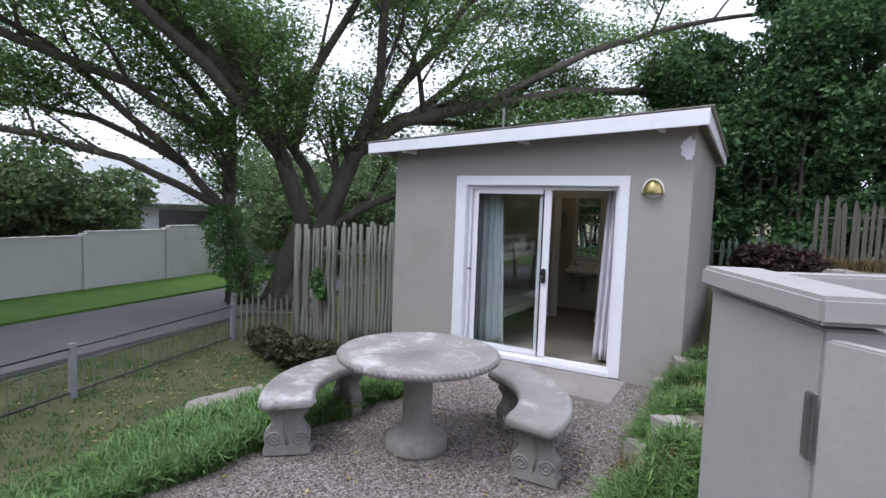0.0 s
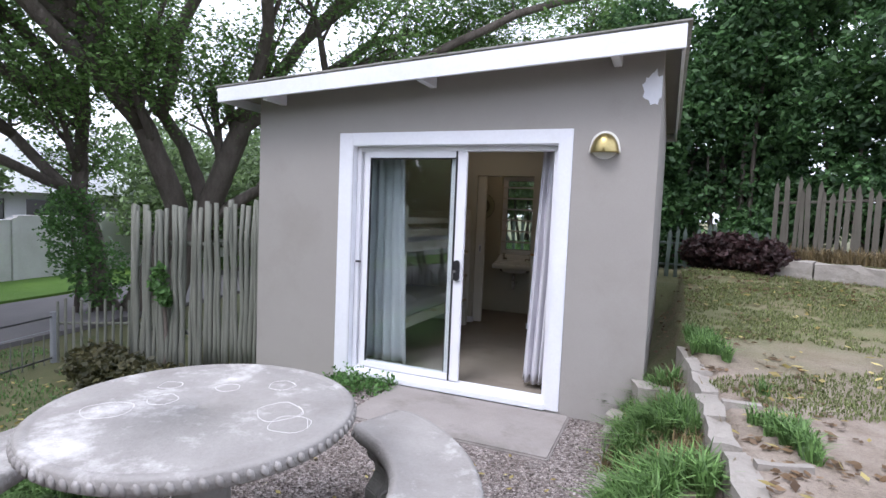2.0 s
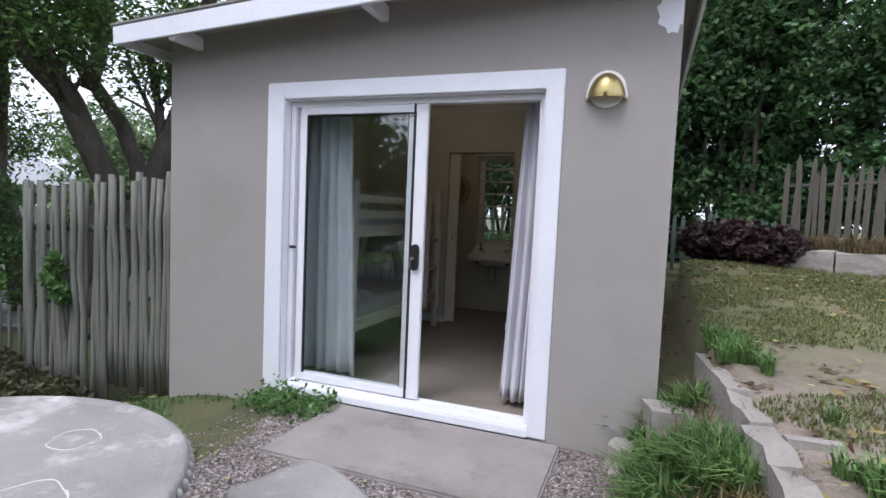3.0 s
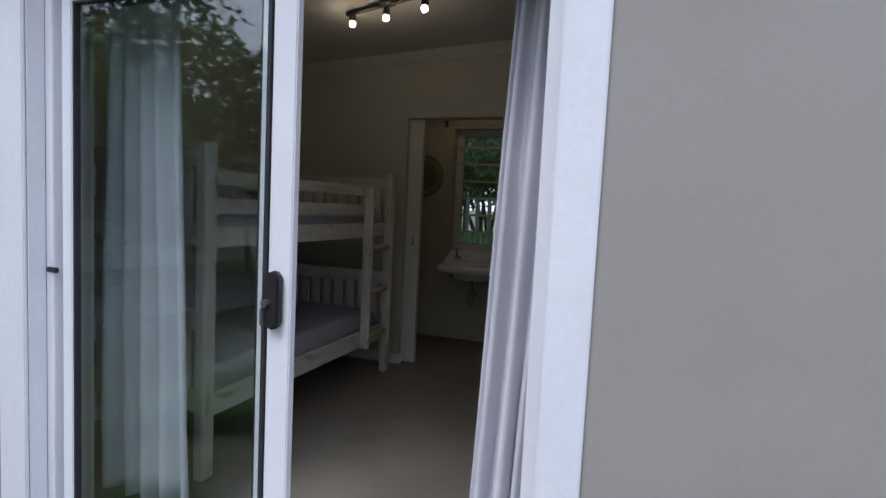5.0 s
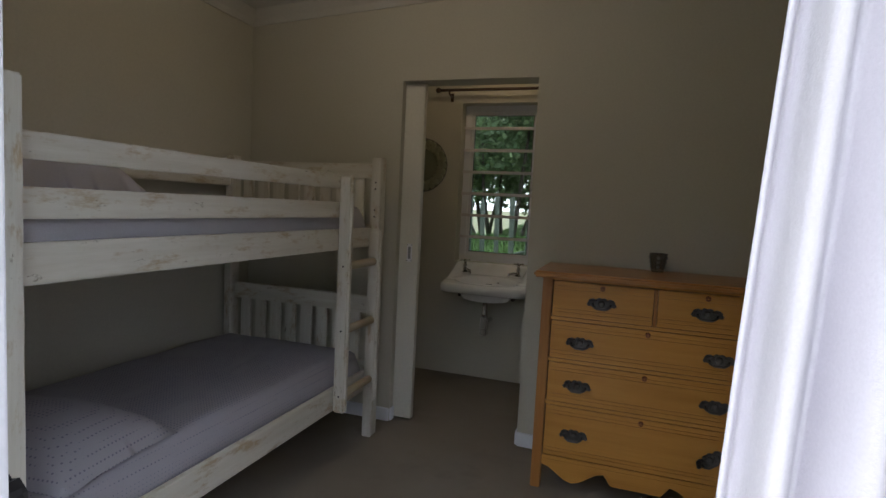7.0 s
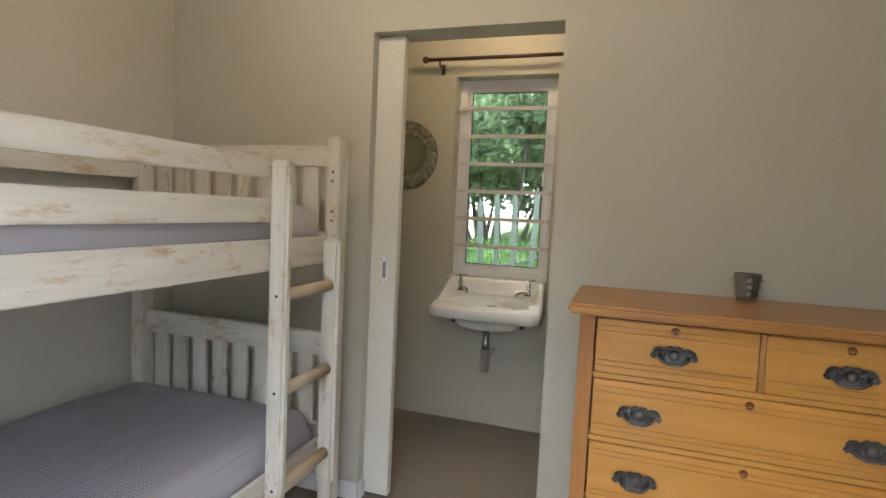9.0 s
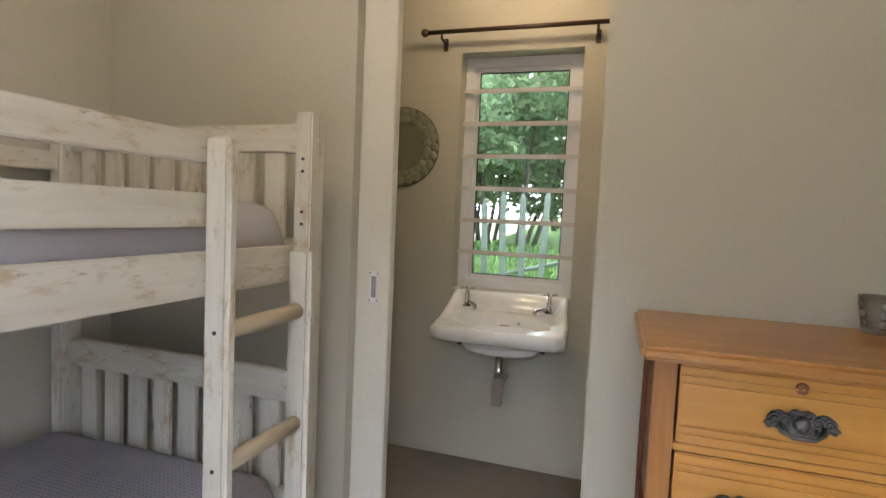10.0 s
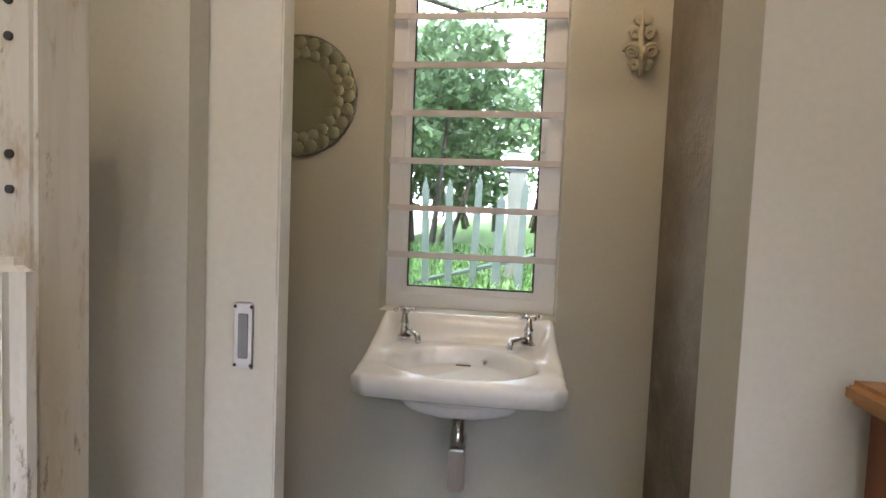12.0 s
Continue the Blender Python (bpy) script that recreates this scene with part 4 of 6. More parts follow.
def chest():
    t = thing("chest_of_drawers", "honey pine chest of drawers with pewter handles", "chest of drawers", (0, 0, 0))
    part("top", box(CX0 - 0.032, CX1 + 0.03, CFY - 0.085, BY - 0.016, 1.015, 1.045, 0.009, seg=3), M_PINE_TOP, t, "worn pine top with rounded edge")
    for x in (CX0, CX1 - 0.045):
        part("front_stile", box(x, x + 0.045, CFY - 0.008, CFY + 0.035, 0, 1.015, 0.004), M_PINE_Z, t)
        part("back_leg", box(x, x + 0.045, BY - 0.07, BY - 0.02, 0, 1.015, 0.004), M_REDSIDE, t)
    for x in (CX0 + 0.006, CX1 - 0.026):
        sd = part("side_panel", box(x + 0.006, x + 0.016, CFY + 0.036, BY - 0.071, 0.14, 1.015), M_REDSIDE, t, "red-brown panelled side")
        for z in (0.14, 0.52, 0.93):
            part("side_rail", box(x - 0.004, x + 0.02, CFY + 0.036, BY - 0.071, z, z + 0.075, 0.003), M_REDSIDE, sd)
    part("back_panel", box(CX0 + 0.046, CX1 - 0.046, BY - 0.03, BY - 0.02, 0.1, 1.01), M_REDSIDE, t)
    rows = [(0.833, 0.997, ((-1.514, -1.080), (-1.062, -0.671))), (0.638, 0.812, ((-1.514, -0.671),)), (0.432, 0.616, ((-1.514, -0.671),)), (0.172, 0.41, ((-1.514, -0.671),))]
    for k, (z0, z1, spans) in enumerate(rows):
        part("divider", box(CX0 + 0.046, CX1 - 0.046, CFY - 0.004, CFY + 0.04, z1 + 0.003, z1 + 0.019, 0.002), M_PINE_X, t)
        for x0, x1 in spans:
            d = part("drawer", box(x0, x1, CFY - 0.006, CFY + 0.3, z0, z1, 0.003), M_PINE_X, t)
            for zz in (z0 + 0.016, z0 + 0.032, z1 - 0.042, z1 - 0.026):
                part("moulding", box(x0 + 0.002, x1 - 0.002, CFY - 0.0115, CFY - 0.0045, zz, zz + 0.0085, 0.003), M_PINE_X, d)
            cx = (x0 + x1) / 2
            part("keyhole", lathe([(0.012, 0), (0.011, -0.005), (0.005, -0.006), (0, -0.003)], (cx, CFY - 0.006, z1 - 0.02), 12, axis="y"), M_REDSIDE, d, "turned wood escutcheon")
            zc = (z0 + z1) / 2 - 0.006
            if len(spans) == 2:
                bat_handle(d, cx, zc)
            else:
                bat_handle(d, x0 + 0.135, zc)
                bat_handle(d, x1 - 0.135, zc, -38 if k == 3 else 0)
    part("divider", box(CX0 + 0.046, CX1 - 0.046, CFY - 0.004, CFY + 0.04, 0.148, 0.167, 0.002), M_PINE_X, t)
    part("centre_divider", box(-1.078, -1.064, CFY - 0.004, CFY + 0.04, 0.833, 0.996), M_PINE_Z, t)
    pts = [(CX0 + 0.046, 0.147)]
    for i in range(25):
        u = i / 24
        x = CX0 + 0.046 + u * (CX1 - CX0 - 0.092)
        s = abs(2 * u - 1)
        pts.append((x, 0.085 - 0.035 * math.cos(s * math.pi * 3) * (s > 0.33) - 0.012 * (s <= 0.33) + 0.0))
    pts.append((CX1 - 0.046, 0.147))
    part("apron", prism(pts, CFY - 0.002, CFY + 0.016), M_PINE_X, t, "shaped apron")


chest()


def tumbler():
    t = thing("glass_tumbler", "small smoky glass tumbler on the chest top", "glass", (-1.058, 8.63, 1.045))
    m, nt, b = nodes_of("smoky_glass")
    b.inputs["Base Color"].default_value = (0.55, 0.54, 0.50, 1)
    b.inputs["Transmission Weight"].default_value = 0.8
    b.inputs["Roughness"].default_value = 0.12
    part("cup", lathe([(0, 0), (0.028, 0), (0.031, 0.01), (0.042, 0.09), (0.039, 0.09), (0.029, 0.014), (0, 0.012)], n=28), m, t, "", True)
    for k in range(5):
        for j in range(3):
            a = 2 * math.pi * k / 5 - 1.6
            r = 0.034 + 0.0045 * j
            own = bmesh.new()
            bmesh.ops.create_icosphere(own, subdivisions=2, radius=1)
            bmesh.ops.transform(own, verts=own.verts, matrix=Matrix.Translation((r * math.cos(a), r * math.sin(a), 0.026 + 0.022 * j)) @ Matrix.Rotation(a, 4, "Z") @ Matrix.Diagonal((0.003, 0.009, 0.009, 1)))
            part("dimple", own, M_STEEL, t, "", True)


tumbler()

# ---------------------------------------------------------------- curtains


def curtain(x0t, x1t, x0b, x1b, y, z0, z1, folds, depth, label, seed):
    bm = bmesh.new()
    n, m = folds * 10, 24
    rows = []
    for j in range(m + 1):
        v = j / m
        z = z1 + (z0 - z1) * v
        row = []
        for i in range(n + 1):
            u = i / n
            x = (x0t + (x1t - x0t) * u) * (1 - v) + (x0b + (x1b - x0b) * u) * v
            w = u + 0.05 * noise.noise((u * 4, seed, v * 0.6))
            d = depth * (0.55 + 0.45 * v) * math.sin(w * folds * 2 * math.pi) + 0.015 * noise.noise((u * 7, v * 2.5, seed))
            row.append(bm.verts.new((x + 0.012 * noise.noise((u * 9, v * 2, seed + 4)), y + d + 0.003 * noise.noise((u * 30, v * 40, seed)), z + 0.008 * noise.noise((u * 9, 0, seed)) * v)))
        rows.append(row)
    for a, b in zip(rows, rows[1:]):
        for i in range(n):
            bm.faces.new((a[i], a[i + 1], b[i + 1], b[i]))
    t = thing("curtain", label, "curtain")
    ob = part("cloth", bm, M_CURTAIN, t, "", True)
    s = ob.modifiers.new("thickness", "SOLIDIFY")
    s.thickness = 0.004
    pleat = bmesh.new()
    tube([(x0t, y - 0.01, z1 + 0.005), (x1t, y - 0.01, z1 + 0.005)], 0.012, 6, pleat)
    part("heading", pleat, M_CURTAIN, t)


curtain(-1.07, -0.70, -1.165, -0.72, 6.315, 0.05, 2.19, 7, 0.045, "pale lilac-grey curtain gathered beside the open door", 1.0)
curtain(-2.80, -2.40, -2.84, -2.30, 6.325, 0.04, 2.17, 5, 0.035, "pale lilac-grey curtain hanging behind the glass", 7.0)


def curtain_track():
    t = thing("curtain_track", "white curtain track above the sliding door", "curtain track")
    part("rail", box(-2.95, -0.65, 6.30, 6.325, 2.20, 2.225, 0.004), M_TRIM, t)
    for x in (-2.8, -1.8, -0.8):
        part("bracket", box(x, x + 0.03, 6.242, 6.30, 2.205, 2.225), M_TRIM, t)


curtain_track()


def track_light():
    zc = ceil_z(-2.2)
    a, b = Vector((-2.52, 7.755, zc - 0.03)), Vector((-1.85, 7.545, zc - 0.03))
    t = thing("track_light", "dark ceiling bar with three lit spot bulbs", "ceiling light")
    part("bar", tube([a, b], 0.014, 8), M_DARKSTEEL, t)
    part("ceiling_rose", lathe([(0.05, 0.028), (0.05, 0.0), (0.03, -0.01), (0, -0.01)], ((a + b) / 2 + Vector((0, 0, 0.0))), 20), M_DARKSTEEL, t)
    for x, y, z in ((-2.46, 7.72, 2.44), (-2.2, 7.665, 2.405), (-1.914, 7.575, 2.425)):
        s = part("spot", lathe([(0.011, 0.0), (0.02, -0.02), (0.022, -0.055), (0.0, -0.05)], (x, y, zc - 0.035), 14), M_DARKSTEEL, t, "dark spot head")
        bb = bmesh.new()
        bmesh.ops.create_uvsphere(bb, u_segments=12, v_segments=8, radius=0.02)
        bmesh.ops.translate(bb, verts=bb.verts, vec=(x, y, zc - 0.105))
        part("bulb", bb, M_BULB, s, "lit warm bulb", True)
        l = new("spot_glow", bpy.data.lights.new("spot_glow", "POINT"))
        l.data.energy = 0.12
        l.data.color = (1.0, 0.75, 0.45)
        l.data.shadow_soft_size = 0.03
        l.location = (x, y - 0.005, zc - 0.145)


track_light()
bath_lamp = thing("washroom_ceiling_lamp", "warm lit globe on the washroom ceiling", "ceiling light", (-2.1, 9.25, ceil_z(-2.1)))
gb = bmesh.new()
bmesh.ops.create_uvsphere(gb, u_segments=20, v_segments=12, radius=0.06)
bmesh.ops.translate(gb, verts=gb.verts, vec=(0, 0, -0.07))
part("globe", gb, glow("warm_globe", (1.0, 0.72, 0.40), 5.0), bath_lamp, "", True)
part("base", lathe([(0.05, 0), (0.05, -0.02), (0, -0.02)], n=20), M_TRIM, bath_lamp)

# ---------------------------------------------------------------- pocket door
pd = thing("door_2", "cream pocket door slid almost fully into the wall", "door", kind="structure")
leaf = part("leaf", box(-3.12, -2.378, BY + 0.055, BY + 0.098, 0.012, 2.02, 0.003), M_DOORPAINT, pd)
pull = part("pull_plate", box(-2.449, -2.416, BY + 0.0515, BY + 0.0555, 0.972, 1.08, 0.002), M_ALU, leaf, "flush pale steel finger pull")
part("pull_recess", box(-2.441, -2.424, BY + 0.050, BY + 0.0525, 0.99, 1.062, 0.001), M_PALERAIL, pull)
for dx in (-2.446, -2.419):
    for dz in (0.979, 1.073):
        part("screw", lathe([(0.003, 0), (0.002, -0.002), (0, -0.002)], (dx, BY + 0.051, dz), 8, axis="y"), M_DARKSTEEL, pull)

# ---------------------------------------------------------------- washroom


def washroom_window():
    t = thing("window_1", "tall white window with horizontal burglar bars", "window", kind="structure")
    y0, y1 = 9.895, 9.95
    fr = box(WX0, WX0 + 0.05, y0, y1, WZ0, WZ1, 0.003)
    box(WX1 - 0.05, WX1, y0, y1, WZ0, WZ1, 0.003, bm=fr)
    box(WX0 + 0.05, WX1 - 0.05, y0, y1, WZ1 - 0.05, WZ1, 0.003, bm=fr)
    box(WX0 + 0.05, WX1 - 0.05, y0, y1, WZ0, WZ0 + 0.05, 0.003, bm=fr)
    part("window_frame", fr, M_ALU, t)
    ca = box(WX0 + 0.05, WX0 + 0.073, y0 + 0.01, y1 - 0.005, WZ0 + 0.05, WZ1 - 0.05, 0.002)
    box(WX1 - 0.073, WX1 - 0.05, y0 + 0.01, y1 - 0.005, WZ0 + 0.05, WZ1 - 0.05, 0.002, bm=ca)
    box(WX0 + 0.073, WX1 - 0.073, y0 + 0.01, y1 - 0.005, WZ1 - 0.073, WZ1 - 0.05, 0.002, bm=ca)
    box(WX0 + 0.073, WX1 - 0.073, y0 + 0.01, y1 - 0.005, WZ0 + 0.05, WZ0 + 0.073, 0.002, bm=ca)
    c = part("casement", ca, M_ALU, t)
    se = box(WX0 + 0.073, WX0 + 0.079, y0 + 0.018, y0 + 0.026, WZ0 + 0.073, WZ1 - 0.073)
    box(WX1 - 0.079, WX1 - 0.073, y0 + 0.018, y0 + 0.026, WZ0 + 0.073, WZ1 - 0.073, bm=se)
    box(WX0 + 0.079, WX1 - 0.079, y0 + 0.018, y0 + 0.026, WZ1 - 0.079, WZ1 - 0.073, bm=se)
    box(WX0 + 0.079, WX1 - 0.079, y0 + 0.018, y0 + 0.026, WZ0 + 0.073, WZ0 + 0.079, bm=se)
    part("seal", se, M_DARKSEAL, c)
    g = part("pane", box(WX0 + 0.073, WX1 - 0.073, y0 + 0.028, y0 + 0.032, WZ0 + 0.073, WZ1 - 0.073), M_WGLASS, c, "clear pane")
    g.visible_shadow = False
    part("window_handle", tube([(-1.925, y0 + 0.005, 1.47), (-1.925, y0 - 0.02, 1.47), (-1.925, y0 - 0.024, 1.55)], 0.008, 8), M_ALU, c)
    for k in range(6):
        z = 1.088 + 0.168 * k
        part("burglar_bar", box(WX0 + 0.002, WX1 - 0.002, y0 - 0.03, y0 - 0.018, z - 0.011, z + 0.011, 0.002), M_BARS, t, "flat pale burglar bar")


washroom_window()


def basin():
    t = thing("wash_basin", "white porcelain wall basin with two chrome taps", "basin", (-2.155, WY, 0.0))
    d = 0.345
    nx, ny = 60, 44
    bm = bmesh.new()

    def outline(u, v):
        corner = 0.05 * smooth(0.86, 1.0, abs(u)) * smooth(0.7, 1.0, v)
        x = u * (0.29 + 0.022 * smooth(0.15, 0.7, v))
        return x, -(v * (d + 0.012 * (1 - u * u)) - corner * 0.5)

    def z_of(u, v):
        rim = 0.898 - 0.118 * smooth(0.0, 0.72, v) - 0.012 * smooth(0.7, 1.0, v)
        shelf = 0.812 - 0.02 * smooth(0.15, 0.5, v)
        inside = smooth(0.0, 0.055, (1 - abs(u)) * 0.3 - 0.012) * smooth(0.03, 0.16, v) * smooth(1.0, 0.9, v)
        z = rim + (min(rim, shelf) - rim) * inside
        r = math.sqrt((u / 0.76) ** 2 + ((v - 0.60) / 0.32) ** 2)
        z -= 0.135 * (1 - smooth(0.70, 1.0, r)) ** 0.85
        e = max(abs(u), v if v > 0.5 else 0)
        return z - 0.012 * smooth(0.965, 1.0, e)
    us, vs = np.linspace(-1, 1, nx + 1), np.linspace(0, 1, ny + 1)
    g = [[bm.verts.new((*outline(u, v), z_of(u, v))) for u in us] for v in vs]
    for j in range(ny):
        for i in range(nx):
            bm.faces.new((g[j][i], g[j][i + 1], g[j + 1][i + 1], g[j + 1][i]))
    edge = g[0][:] + [r[-1] for r in g[1:]] + g[-1][-2::-1] + [r[0] for r in g[-2:0:-1]]
    prev = edge
    for drop, inset in ((0.025, 0.0), (0.052, 0.008), (0.06, 0.025)):
        low = []
        for v in edge:
            c = Vector((v.co.x * (1 - inset * 1.5), v.co.y + (inset if v.co.y < -0.3 else 0), min(v.co.z, 0.797 + 0.5 * max(0, v.co.z - 0.797)) - drop))
            low.append(bm.verts.new(c))
        for i in range(len(edge)):
            k = (i + 1) % len(edge)
            bm.faces.new((prev[i], low[i], low[k], prev[k]))
        prev = low
    bm.faces.new(prev)
    part("bowl", bm, M_PORC, t, "", True)
    under = bmesh.new()
    bmesh.ops.create_uvsphere(under, u_segments=32, v_segments=16, radius=1)
    bmesh.ops.transform(under, verts=under.verts, matrix=Matrix.Translation((0, -0.19, 0.716)) @ Matrix.Diagonal((0.225, 0.135, 0.082, 1)))
    bmesh.ops.delete(under, geom=[v for v in under.verts if v.co.z > 0.7161], context="VERTS")
    part("underside", under, M_PORC, t, "", True)
    part("overflow", box(-0.028, 0.028, -0.124, -0.105, z_of(0, 0.32) - 0.010, z_of(0, 0.32) + 0.010, 0.004), M_DARKSTEEL, t, "dark overflow slot")
    part("chain_hole", lathe([(0.008, 0), (0.008, -0.004), (0.005, -0.004), (0.0, -0.001)], (0.07, -0.118, z_of(0.2, 0.32)), 12, axis="y"), M_CHROME, t)
    for s in (-1, 1):
        x = s * 0.205
        tap = part("tap", lathe([(0.024, 0.815), (0.02, 0.822), (0.016, 0.82), (0.014, 0.86), (0.017, 0.866), (0.012, 0.872), (0.008, 0.905), (0.0, 0.905)], (x, -0.075, 0.008), 20), M_CHROME, t, "chrome pillar tap", True)
        part("spout", tube([(x, -0.075, 0.835), (x - s * 0.03, -0.10, 0.845), (x - s * 0.055, -0.135, 0.842), (x - s * 0.06, -0.145, 0.822)], [0.012, 0.011, 0.010, 0.011], 10), M_CHROME, tap, "", True)
        cr = bmesh.new()
        for a in range(4):
            dx, dy = math.cos(a * math.pi / 2 + 0.5), math.sin(a * math.pi / 2 + 0.5)
            tube([(x, -0.075, 0.913), (x + 0.03 * dx, -0.075 + 0.03 * dy, 0.915)], [0.006, 0.004], 6, cr)
            own = bmesh.new()
            bmesh.ops.create_icosphere(own, subdivisions=2, radius=0.008)
            bmesh.ops.translate(own, verts=own.verts, vec=(x + 0.031 * dx, -0.075 + 0.031 * dy, 0.915))
            join(cr, own)
        part("cross_head", cr, M_CHROME, tap, "", True)
        part("bracket", box(s * 0.20 - 0.012, s * 0.20 + 0.012, -0.21, 0.0, 0.655, 0.70, 0.004), M_DARKSTEEL, t, "rusty iron bracket")
    part("waste_flange", lathe([(0.033, 0.640), (0.03, 0.63), (0.02, 0.622), (0.02, 0.56), (0.024, 0.555), (0.024, 0.52), (0.0, 0.52)], (0, -0.20, 0.002), 20), M_CHROME, t, "chrome waste", True)
    part("trap", box(-0.026, 0.026, -0.226, -0.174, 0.385, 0.52, 0.006), M_CHROME, t, "square chrome bottle trap")
    part("trap_pipe", tube([(0, -0.175, 0.47), (0, 0.0, 0.47)], 0.016, 10), M_CHROME, t)


basin()


def round_mirror():
    t = thing("round_mirror", "round mirror with a scalloped etched border", "mirror", (-2.777, WY, 1.629))
    m, nt, b = nodes_of("mirror_glass")
    b.inputs["Base Color"].default_value = (0.62, 0.66, 0.58, 1)
    b.inputs["Metallic"].default_value = 1.0
    b.inputs["Roughness"].default_value = 0.03
    m2, nt2, b2 = nodes_of("etched_mirror_border")
    b2.inputs["Base Color"].default_value = (0.50, 0.52, 0.40, 1)
    b2.inputs["Metallic"].default_value = 0.9
    b2.inputs["Roughness"].default_value = 0.3
    part("glass", lathe([(0.207, -0.001), (0.207, -0.008), (0.0, -0.008)], n=64, axis="y"), m, t)
    for ring, (r, s, n) in enumerate(((0.18, 0.024, 24), (0.145, 0.020, 24))):
        for k in range(n):
            a = 2 * math.pi * (k + 0.5 * ring) / n
            part("scallop", lathe([(s, -0.0085), (s * 0.92, -0.0095), (0, -0.0092)], (r * math.cos(a), 0, r * math.sin(a)), 14, axis="y"), m2, t, "", True)
    part("edge", tube([(0.207 * math.cos(2 * math.pi * k / 48), -0.005, 0.207 * math.sin(2 * math.pi * k / 48)) for k in range(49)], 0.004, 6), M_STEEL, t, "", True)


round_mirror()


def curtain_rod():
    t = thing("curtain_rod", "dark brown curtain rod with ball ends above the window", "curtain rod")
    y, z = WY - 0.075, 2.19
    part("rod", tube([(-2.63, y, z), (-1.66, y, z)], 0.011, 12), M_ROD, t, "", True)
    for x in (-2.645, -1.645):
        b = bmesh.new()
        bmesh.ops.create_uvsphere(b, u_segments=16, v_segments=10, radius=0.021)
        bmesh.ops.translate(b, verts=b.verts, vec=(x, y, z))
        part("finial", b, M_ROD, t, "", True)
    for x in (-2.555, -1.80):
        br = part("bracket", tube([(x, WY, z - 0.04), (x, y, z - 0.03), (x, y, z)], 0.007, 8), M_ROD, t, "", True)
        part("bracket_plate", box(x - 0.012, x + 0.012, WY - 0.005, WY, z - 0.075, z - 0.01, 0.002), M_ROD, br)


curtain_rod()


def wall_hook():
    t = thing("wall_hook", "ornate cream cast-iron hook on the washroom wall", "hook", (-1.638, WY, 1.80))
    bm = bmesh.new()
    for s in (-1, 1):
        for cx, cz, r in ((0.03, -0.02, 0.026), (0.022, 0.035, 0.02), (0.02, -0.065, 0.018), (0.012, 0.075, 0.014)):
            tube([(s * (cx + r * (1 - 0.8 * k / 20) * math.cos(4 * math.pi * k / 20)), -0.012, cz + r * (1 - 0.8 * k / 20) * math.sin(4 * math.pi * k / 20)) for k in range(21)], 0.006, 5, bm)
    tube([(0, -0.012, -0.10), (0.006, -0.016, -0.04), (-0.004, -0.016, 0.03), (0, -0.012, 0.115)], [0.008, 0.012, 0.009, 0.003], 6, bm)
    box(-0.03, 0.03, -0.009, 0, -0.07, 0.06, 0.004, bm=bm)
    part("casting", bm, M_HOOKPAINT, t, "", True)
    part("hook", tube([(0, -0.016, -0.03), (0, -0.045, -0.06), (0, -0.06, -0.045), (0, -0.062, -0.02)], 0.006, 8), M_HOOKPAINT, t, "", True)
    for x in (-0.045, 0.045):
        part("screw", lathe([(0.005, 0), (0.004, -0.008), (0, -0.008)], (x, -0.004, 0.0), 8, axis="y"), M_DARKSTEEL, t)


wall_hook()

# ---------------------------------------------------------------- fences


def pole_mesh(seed, h, r, pointed=False):
    rng = random.Random(seed)
    pts, rad = [], []
    for k in range(6):
        f = k / 5
        pts.append((0.012 * rng.uniform(-1, 1), 0.01 * rng.uniform(-1, 1), h * f))
        rad.append(r * (1.08 - 0.2 * f) * rng.uniform(0.92, 1.06))
    if pointed:
        pts.append((pts[-1][0], pts[-1][1], h + 0.07))
        rad.append(0.004)
    return mesh_of(tube(pts, rad, 7), "pole", M_POLE, True)


def latte_fence():
    t = thing("latte_fence", "tall fence of upright weathered split poles", "fence")
    kinds = [pole_mesh(k, 2.0, 0.027) for k in range(6)]
    rng = random.Random(4)
    n = 31
    for k in range(n):
        f = k / (n - 1)
        x = -5.75 + f * 1.86
        top = 1.40 + 0.13 * f + rng.uniform(-0.05, 0.05)
        p = part("pole", kinds[rng.randrange(6)], None, t)
        p.matrix_local = pose(x + rng.uniform(-0.01, 0.01), 6.1 + rng.uniform(-0.02, 0.02), top - 2.0 * (1.0 if f < 0.6 else 0.92), rng.uniform(-1, 1), rng.uniform(-1.6, 1.6), rng.uniform(0, 360)) @ Matrix.Diagonal((rng.uniform(0.8, 1.2),) * 2 + (1.0 if f < 0.6 else 0.92, 1))
    post = part("post", tube([(-5.78, 6.12, -0.75), (-5.77, 6.12, 0.5), (-5.765, 6.12, 1.44)], [0.05, 0.046, 0.044], 10), M_POLE, t, "thicker end post", True)
    for z in (0.0, 1.0):
        part("cross_rail", tube([(-5.8, 6.165, z), (-3.86, 6.165, z + 0.08)], 0.03, 8), M_POLE, t, "", True)
    return post


latte_fence()


